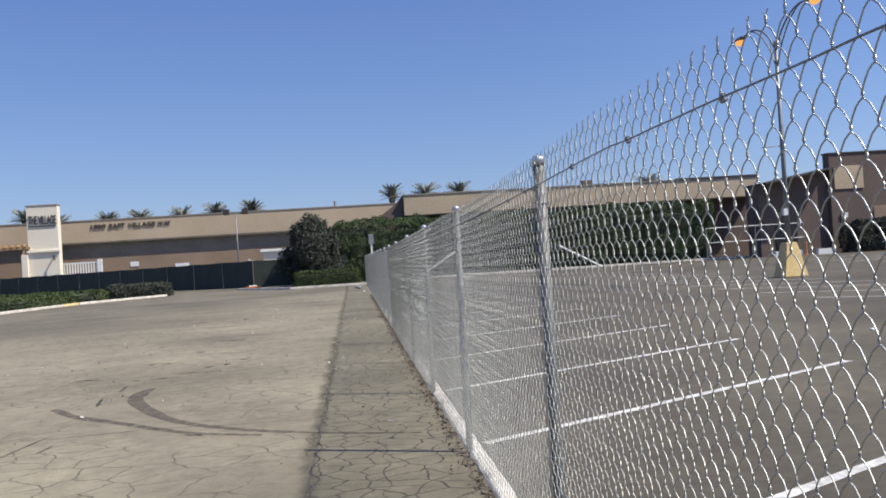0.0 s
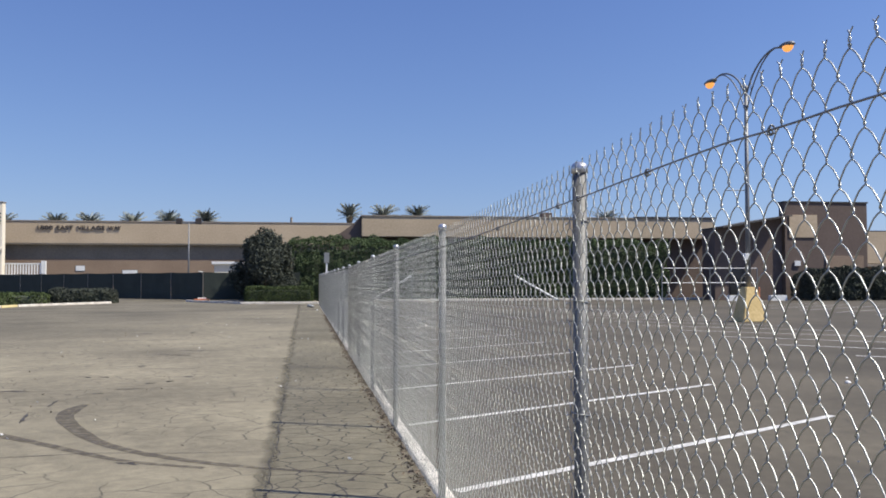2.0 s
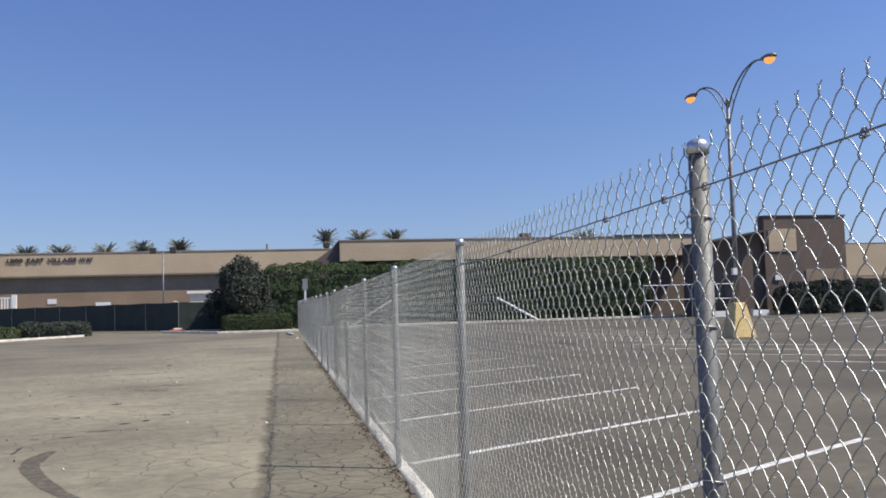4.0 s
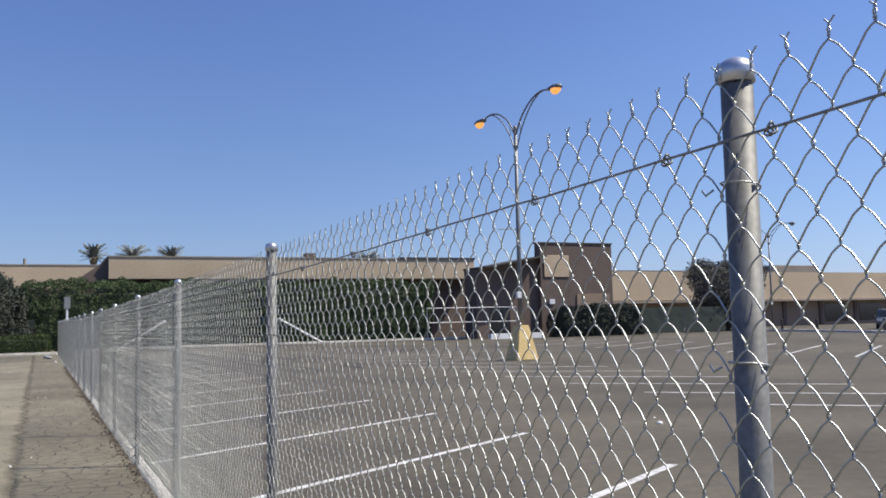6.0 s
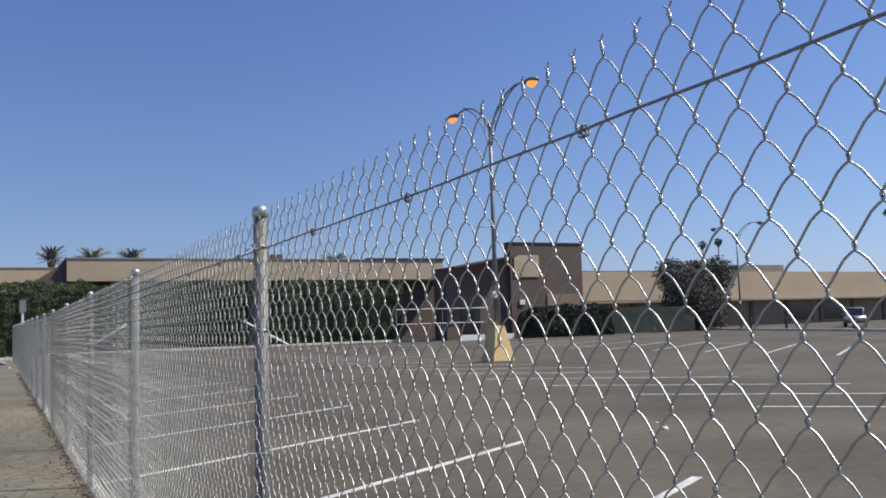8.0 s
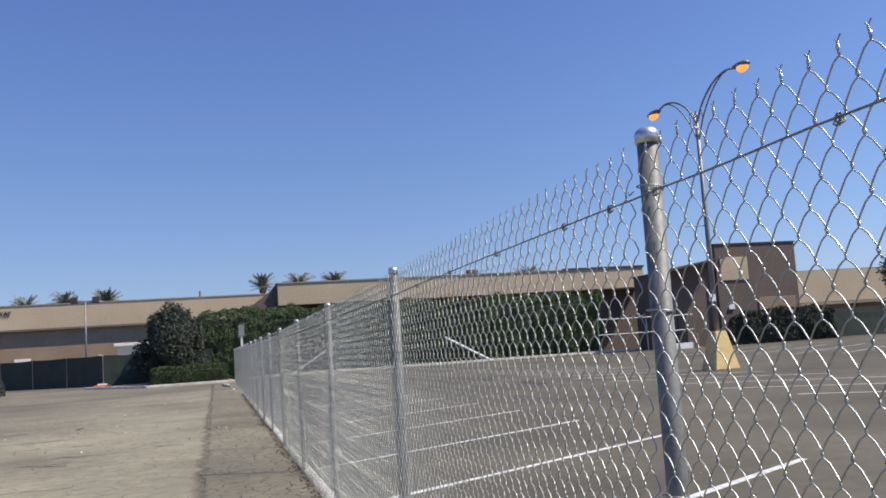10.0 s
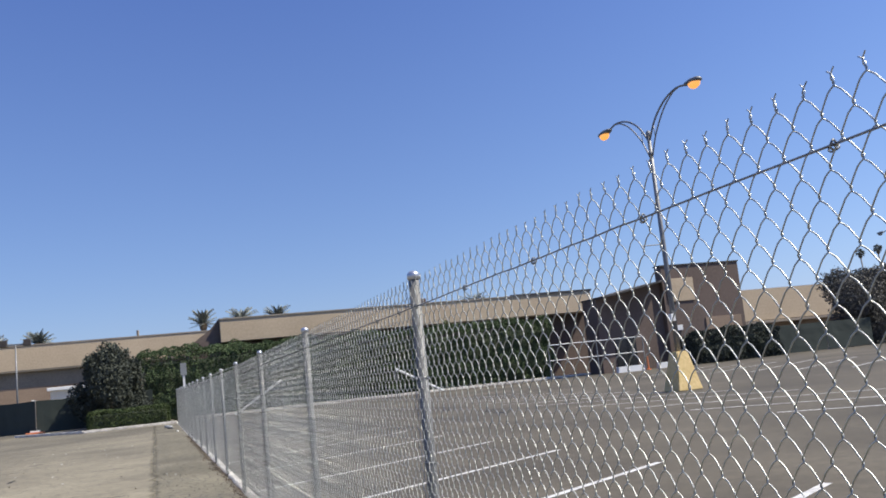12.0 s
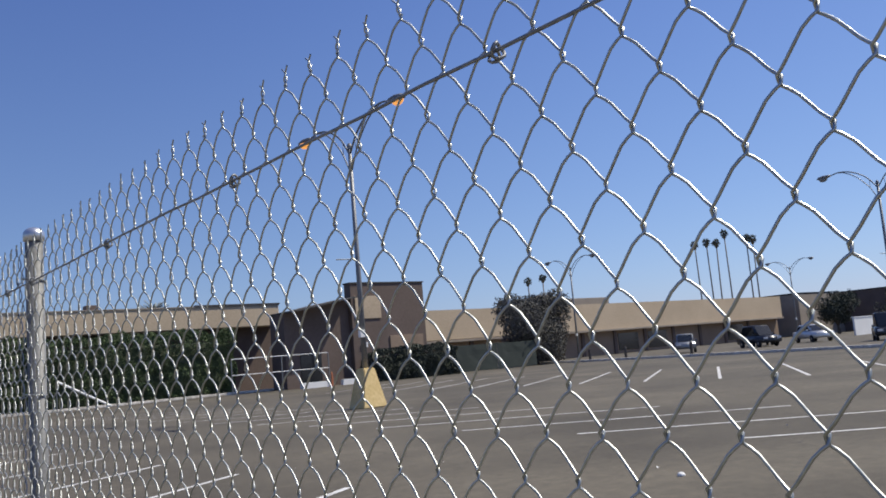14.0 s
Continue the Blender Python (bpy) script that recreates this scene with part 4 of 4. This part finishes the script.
part("fascia", box((3.7, -1.5, 5.18), (34.2, 14, 6.84), 0.03), STUCCO, tall, "tan stucco upper wall overhanging the wall below")
part("roof_edge", box((3.65, -1.56, 6.84), (34.25, 14.06, 6.93)), STUCCO_TRIM, tall)
part("roof_parapet", box((27.0, -1.6, 6.93), (34.3, -1.2, 7.02)), ROOF_DARK, tall, "dark raised parapet cap")
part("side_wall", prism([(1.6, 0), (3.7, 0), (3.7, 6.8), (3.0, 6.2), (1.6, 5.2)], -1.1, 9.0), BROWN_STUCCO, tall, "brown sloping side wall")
# darker brown than the fascia, standing in for part of the overhang's shade
part("lower_wall", box((3.9, 0, 0), (36.6, 13.8, 5.18)), BROWN_STUCCO, tall, "lower wall in a dark brown that deepens the overhang's shade")
part("roof_unit", box((19.4, 0.5, 6.93), (20.3, 1.4, 7.45), 0.04), BROWN_STUCCO, tall, "small brown roof unit")

shop = thing("dark_shop_building", (0, 66.6, 0), "dark brown building with a rising roof line", "building")
part("wall", prism([(31.0, 0), (36.72, 0), (36.72, 6.55), (34.5, 6.2), (32.6, 5.85), (31.0, 5.6)], 0.0, 2.2), BROWN_STUCCO, shop, "dark brown wall")
# the 1.6 m overhang is added to cast shade down the wall
part("roof_edge", prism([(30.95, 5.6), (32.6, 5.85), (34.5, 6.2), (36.72, 6.55), (36.72, 6.68), (34.5, 6.33), (32.6, 5.98), (30.95, 5.73)], -1.6, 2.3), ROOF_DARK, shop, "dark sloping roof edge with an added overhang to shade the wall")
part("door_recess", box((32.2, -0.05, 0), (34.0, 0.05, 2.6)), CAR_GLASS, shop, "dark glazed doorway")

tower = thing("brown_tower", (0, 66.2, 0), "brown stucco tower block with a cream inset panel", "building")
part("wall", box((36.75, 0, 0), (43.9, 0.9, 7.75), 0.03), BROWN_STUCCO, tower, "brown stucco wall")
part("inset_panel", box((37.1, -0.08, 4.95), (39.5, 0.05, 6.75), 0.02), STUCCO, tower, "cream stucco panel")
part("lower_band", box((40.2, -0.08, 2.1), (43.5, 0.05, 3.5), 0.02), BROWN_BRICK, tower, "tan lower wall band")
part("roof_edge", box((36.68, -0.07, 7.75), (43.97, 0.97, 7.85)), ROOF_DARK, tower)
part("wall_sign", box((37.5, -0.12, 2.7), (38.0, -0.04, 3.1), 0.01), WHITE_PAINT, tower, "small white notice on the wall")

long_shop = thing("long_shop_building", (0, 80.0, 0), "long low building with a tan sloping fascia", "building")
part("fascia", prism([(46.0, 3.2), (121.0, 3.0), (121.0, 6.15), (46.0, 6.3)], 0.0, 1.4), STUCCO, long_shop, "tan stucco fascia band")
part("eave", box((46.0, -0.25, 2.85), (121.0, 1.2, 3.1), 0.03), STUCCO_TRIM, long_shop, "brown eave along the fascia")
part("wall", box((46.0, 0.9, 0), (121.0, 1.4, 2.9)), BROWN_BRICK, long_shop, "brown shaded wall")
part("flat_roof", box((46.0, 1.4, 5.6), (121.0, 30, 5.8)), ROOF_DARK, long_shop)
part("roof_unit", box((84.0, 8, 5.8), (92.0, 14, 7.6), 0.05), STUCCO_TRIM, long_shop, "boxy roof plant unit")
for k in range(12):
    x = 50 + k * 5.8
    if k in (3, 6, 7, 10):
        part("shop_window", box((x, 0.84, 0.4), (x + 3.8, 0.92, 2.5), 0.01), CAR_GLASS, long_shop, "dark shop window")
    part("wall_pier", box((x - 0.9, 0.72, 0), (x - 0.4, 0.95, 2.86), 0.01), BROWN_STUCCO, long_shop, "brown wall pier")
rear = thing("rear_building", (0, 108.0, 0), "far brown flat roofed building", "building")
part("wall", box((55.0, 0, 0), (112.0, 12, 7.9)), BROWN_STUCCO, rear)
part("roof_edge", box((54.9, -0.1, 7.9), (112.1, 12.1, 8.1)), ROOF_DARK, rear)
grey = thing("grey_building", (134.0, 80.0, 0), "plain grey far building", "building")
part("wall", box((-8.0, 0, 0), (6.0, 9, 6.4), 0.03), STUCCO_TRIM, grey, "grey stucco wall")
part("roof_edge", box((-8.1, -0.1, 6.6), (6.1, 9.1, 6.6)), ROOF_DARK, grey)
garage = thing("dark_garage", (139.0, 66.0, 0), "dark far commercial building", "building")
part("wall", box((0, 0, 0), (26, 14, 6.3), 0.03), BROWN_STUCCO, garage)
part("roof_edge", box((-0.1, -0.1, 6.3), (26.1, 14.1, 6.5)), ROOF_DARK, garage)
white_wall = thing("white_fence", (93.0, 55.0, 0), "low white boundary wall far across the asphalt", "wall")
part("panel", box((0, 0, 0), (18, 0.2, 1.9), 0.02), WHITE_PAINT, white_wall)
part("coping", box((-0.05, -0.05, 1.9), (18.05, 0.25, 2.0), 0.02), WHITE_PAINT, white_wall)

# sign tower with a pergola
sign_tower = thing("sign_tower", (-34.4, 101.5, LEFT_Z), "square cream sign tower with dark lettering", "sign tower")
part("tower_wall", box((-1.65, 0, 0), (1.65, 1.0, 9.9), 0.04), CREAM, sign_tower)
part("tower_cap", box((-1.72, -0.07, 9.9), (1.72, 1.05, 10.0), 0.02), STUCCO_TRIM, sign_tower, "flat grey cap")
part("ledge", box((-1.75, -0.22, 4.75), (1.75, 0.02, 5.0), 0.03), CREAM, sign_tower, "moulded ledge")
part("lower_pier", box((-2.3, -0.3, 0), (-1.65, 0.9, 4.6), 0.03), CREAM, sign_tower, "stepped side pier")
part("wall_lamp", tube([(1.1, -0.05, 4.3), (1.2, -0.55, 4.3), (1.25, -0.55, 3.8)], 0.08, 8), LETTER, sign_tower, "dark bracket lamp")
name_sign = text_mesh("sign_letters", "THE VILLAGE", 0.95, 2.9, 0.1, LETTER)
name_sign.parent, name_sign.location = sign_tower, (0.05, -0.02, 7.85)
part("sign_underline", box((-1.4, -0.1, 7.6), (1.45, -0.01, 7.7), 0.01), LETTER, sign_tower, "dark line under the letters")
pergola = thing("pergola", (-43.0, 101.0, LEFT_Z), "weathered timber pergola beside the sign tower", "pergola")
for y in (0.3, 2.3):
    part("beam", box((-4, y, 5.2), (7.2, y + 0.2, 5.5), 0.02), WOOD, pergola)
for k in range(16):
    part("rafter", box((-3.8 + 0.7 * k, -0.5, 5.5), (-3.66 + 0.7 * k, 3.2, 5.75), 0.02), WOOD, pergola)
for x in (-3.5, 1.5, 6.4):
    part("pergola_post", box((x, 0.3, 0), (x + 0.25, 0.55, 5.2), 0.02), WOOD, pergola)

# things against the mall wall
gate = thing("white_gate", (-33.2, 103.0, LEFT_Z), "white slatted metal gate before the mall wall", "gate")
part("gate_frame", box((0, 0, 3.3), (4.2, 0.1, 3.45), 0.01), WHITE_PAINT, gate)
part("gate_post", box((4.0, -0.1, 0), (4.5, 0.2, 3.7), 0.02), WHITE_PAINT, gate)
for k in range(14):
    part("slat", box((0.05 + 0.29 * k, 0.02, 0.1), (0.2 + 0.29 * k, 0.07, 3.3)), WHITE_PAINT, gate)
for x, z, w, h in ((-26.0, 2.75, 0.95, 0.55), (-20.6, 2.2, 1.6, 0.6)):
    board = thing("notice_board", (x, 106.5, 0), "small white notice board on the brick wall", "notice board", "notice boards")
    part("board", box((-w / 2, 0, z), (w / 2, 0.05, z + h), 0.01), WHITE_PAINT, board)
    part("board_frame", box((-w / 2 - 0.05, 0.03, z - 0.05), (w / 2 + 0.05, 0.06, z + h + 0.05)), SIGN_GREY, board)
shed = thing("white_shed", (-10.2, 96.0, LEFT_Z), "small white flat roofed shed before the mall", "shed")
part("shed_wall", box((0, 0, 0), (4.0, 3.0, 3.2), 0.03), CREAM, shed)
part("shed_roof", box((-0.25, -0.25, 3.2), (4.25, 3.2, 3.5), 0.04), WHITE_PAINT, shed)
part("shed_door", box((1.2, -0.05, 0), (2.4, 0.03, 2.3), 0.01), SIGN_GREY, shed)
part("side_rail", tube([(-1.6, 0, 2.5), (0, 0, 2.1)], 0.05, 6), WHITE_PAINT, shed, "sloping white rail")

# floodlight mast
mast = thing("floodlight_mast", (-9.7, 71.3, LEFT_Z + 0.35), "slim mast carrying two square floodlights", "floodlight")
part("pole", tube([(0, 0, -0.4), (0, 0, 5.6)], [0.07, 0.05], 10), LAMP_STEEL, mast, "", True)
part("crossbar", box((-0.75, -0.04, 5.55), (0.75, 0.04, 5.68), 0.01), LAMP_STEEL, mast)
for s in (-1, 1):
    part("floodlight_head", box((s * 0.72 - 0.23, -0.2, 5.5), (s * 0.72 + 0.23, 0.16, 5.95), 0.04), LETTER, mast, "dark square floodlight")
    part("floodlight_bracket", tube([(s * 0.72, 0, 5.6), (s * 0.74, 0.05, 6.35)], 0.03, 6), LAMP_STEEL, mast)

# green screened temporary fence
def screened_fence(screen_pts, base_z, tall, bay, label):
    screen = thing("screened_fence", (0, 0, base_z), label, "fence")
    for (x0, y0), (x1, y1) in zip(screen_pts, screen_pts[1:]):
        d = Vector((x1 - x0, y1 - y0, 0))
        n = max(2, round(d.length / bay))
        for k in range(n):
            p, q = Vector((x0, y0, 0)) + d * (k / n), Vector((x0, y0, 0)) + d * ((k + 1) / n)
            bm = bmesh.new()
            cols = []
            s = Vector((-d.y, d.x, 0)).normalized()
            for u in range(9):
                c = p + (q - p) * (0.01 + 0.98 * u / 8)
                rows = []
                for v in range(6):
                    z = 0.06 + tall * v / 5
                    push = 0.05 * noise.noise(Vector((c.x, c.y, z)) * 1.3) * math.sin(math.pi * v / 5)
                    rows.append((c + s * push) + Vector((0, 0, z - (0.04 * math.sin(math.pi * u / 8) if v == 5 else 0))))
                cols.append(rows)
            for off, flip in ((0.0, False), (0.012, True)):
                grid = [[bm.verts.new(w + s * off) for w in rows] for rows in cols]
                for a, b in zip(grid, grid[1:]):
                    for v in range(5):
                        f = (a[v], b[v], b[v + 1], a[v + 1])
                        bm.faces.new(f if flip else f[::-1])
            part("screen_cloth", bm, SCREEN, screen)
            part("fence_post", tube([p, p + Vector((0, 0, tall + 0.12))], 0.02, 8), GALV, screen, "thin galvanised post")
    return screen


screened_fence([(-46.0, 104.0), (-38.0, 98.5), (-27.0, 88.5), (-16.5, 77.5), (-8.4, 69.2), (-1.2, 69.0)], LEFT_Z, 2.08, 3.7, "temporary fence covered in dark green screening cloth")
hedge("bush_row", (36.8, 63.2, 0), (45.2, 65.6, 2.35), 16000, 0.10, TREE_LEAF, "dark rounded bushes before the brown tower block", 0.8, "bush", bumpy=0.5, seed=8)
screened_fence([(45.3, 64.3), (54.5, 64.3)], 0, 2.2, 4.4, "dark screening cloth fence before the brown tower block")
foot = thing("fence_foot", (-8.4, 68.7, LEFT_Z), "orange and white fence foot on the paving", "fence foot")
part("base_block", box((-0.55, -0.22, 0), (0.55, 0.22, 0.16), 0.03), ORANGE, foot)
part("top_block", box((-0.3, -0.15, 0.16), (0.3, 0.15, 0.26), 0.03), WHITE_PAINT, foot)

# sign post beyond the fence's end
post_sign = thing("sign_post", (0.55, 60.5, 0), "white sign post with a grey sign plate", "sign")
part("post", box((-0.06, -0.06, 0), (0.06, 0.06, 2.85), 0.01), WHITE_PAINT, post_sign)
part("sign_plate", box((-0.17, -0.1, 2.75), (0.17, -0.06, 3.45), 0.01), SIGN_GREY, post_sign, "grey metal sign plate")
for x0, z0, x1, z1 in ((3.8, 0.05, 6.9, 1.95), (14.7, 1.95, 18.0, 0.12)):
    rod = thing("brace_rail", (x0, 66.0, 0), "white sloping pipe rail before the tall hedge", "railing", "sloping white rails")
    part("rail", tube([(0, 0, z0), (x1 - x0, 0, z1)], 0.075, 8), WHITE_PAINT, rod)
    hx = (x1 - x0) if z1 > z0 else 0
    part("rail_post", tube([(hx, 0, 0), (hx, 0, max(z0, z1))], 0.035, 8), LAMP_STEEL, rod)
rails = thing("pipe_barrier", (26.1, 65.4, 0), "two bar pipe barrier before the dark building", "railing")
for z in (1.38, 2.5):
    part("rail", tube([(0, 0, z), (7.8, 0, z)], 0.028, 8), WHITE_PAINT, rails)
for x in (0, 3.9, 7.8):
    part("upright", tube([(x, 0, 0), (x, 0, 2.52)], 0.04, 8), SIGN_GREY, rails)
for x, w in ((31.0, 2.2), (34.4, 1.4)):
    blk = thing("concrete_barrier", (x, 64.5, 0), "low white concrete barrier on the asphalt", "barrier", "white barriers")
    part("block", prism([(0, 0), (w, 0), (w - 0.04, 0.42), (0.04, 0.42)], -0.2, 0.2), WHITE_PAINT, blk)
cone = thing("traffic_marker", (33.4, 64.2, 0), "slim orange marker post near the barriers", "marker")
part("marker_tube", lathe([(0.2, 0), (0.2, 0.06), (0.07, 0.08), (0.05, 1.0), (0.02, 1.05)], 12), ORANGE, cone)


# ---- cars ----
def car(at, turn, paint_low, paint_high, label, tall_=1.0, group="parked cars"):
    paint = material("car_paint", paint_low, paint_high, 0.25, 0.3, 4, 1, 0)
    ob = thing("car", at, label, "car", group, turn)
    hgt = 1.48 * tall_
    body = prism([(-2.25, 0.35), (-2.3, 0.62), (-2.2, 0.88), (-1.25, 0.98), (1.9, 1.0), (2.2, 0.9), (2.28, 0.6), (2.22, 0.33)], -0.88, 0.88)
    bmesh.ops.bevel(body, geom=list(body.edges), offset=0.06, segments=2, affect="EDGES")
    part("body", body, paint, ob, "", True)
    cabin = prism([(-1.3, 0.95), (-0.55, hgt), (1.2, hgt + 0.02), (1.95, 0.97)], -0.74, 0.74)
    bmesh.ops.bevel(cabin, geom=list(cabin.edges), offset=0.08, segments=2, affect="EDGES")
    part("cabin", cabin, paint, ob, "", True)
    for s in (-1, 1):
        part("side_window", prism([(-1.02, 1.02), (-0.48, hgt - 0.1), (1.1, hgt - 0.08), (1.6, 1.04)], s * 0.735, s * 0.75), CAR_GLASS, ob, "dark tinted side glass")
        part("headlight", box((-2.3, s * 0.62 - 0.18, 0.66), (-2.2, s * 0.62 + 0.18, 0.82), 0.02), HEADLIGHT, ob, "clear headlight")
        part("mirror", box((-0.95, s * 0.95 - 0.09, 1.0), (-0.75, s * 0.95 + 0.09, 1.14), 0.03), paint, ob)
    part("windscreen", prism([(-1.335, 1.0), (-0.64, hgt - 0.06), (-0.60, hgt - 0.06), (-1.29, 1.0)], -0.64, 0.64), CAR_GLASS, ob, "dark windscreen")
    part("rear_window", prism([(1.27, hgt - 0.06), (1.93, 1.03), (1.97, 1.03), (1.31, hgt - 0.06)], -0.64, 0.64), CAR_GLASS, ob, "dark rear window")
    for x in (-1.42, 1.4):
        for s in (-1, 1):
            m = Matrix.Translation((x, s * 0.80, 0.33)) @ Matrix.Rotation(math.pi / 2, 4, "X")
            bm = lathe([(0.2, -0.1), (0.31, -0.1), (0.335, -0.06), (0.335, 0.06), (0.31, 0.1), (0.2, 0.1)], 18)
            bm.transform(m)
            wheel = part("wheel", bm, RUBBER, ob, "black tyre", True)
            bm = lathe([(0.06, -0.105), (0.2, -0.09), (0.21, 0.09), (0.06, 0.105)], 12)
            bm.transform(m)
            part("rim", bm, RIM, wheel, "silver rim")
    return ob


car((66.0, 57.0, 0), 37, (0.2, 0.21, 0.22), (0.3, 0.31, 0.32), "grey saloon parked beyond the kerb", 1.12)
car((68.5, 51.2, 0), 62, (0.03, 0.033, 0.04), (0.055, 0.058, 0.065), "black off-road car parked beyond the kerb", 1.25)
car((73.5, 54.2, 0), 40, (0.035, 0.04, 0.05), (0.06, 0.065, 0.075), "dark blue car parked in a row", 1.15)
car((74.5, 49.5, 0), 55, (0.62, 0.62, 0.61), (0.75, 0.75, 0.74), "white saloon parked in a row", 1.05)
car((64.5, 38.2, 0), 30, (0.03, 0.032, 0.035), (0.05, 0.052, 0.056), "black tall car parked near a lamp", 1.35)
for x, y in ((58.8, 62.0), (55.4, 55.0), (53.2, 47.0), (62.0, 69.0)):
    b = thing("bollard", (x, y, 0), "short dark bollard behind the kerb", "bollard", "bollards")
    part("bollard_post", lathe([(0.11, 0), (0.11, 0.95), (0.08, 1.02), (0.02, 1.05)], 12), LETTER, b)
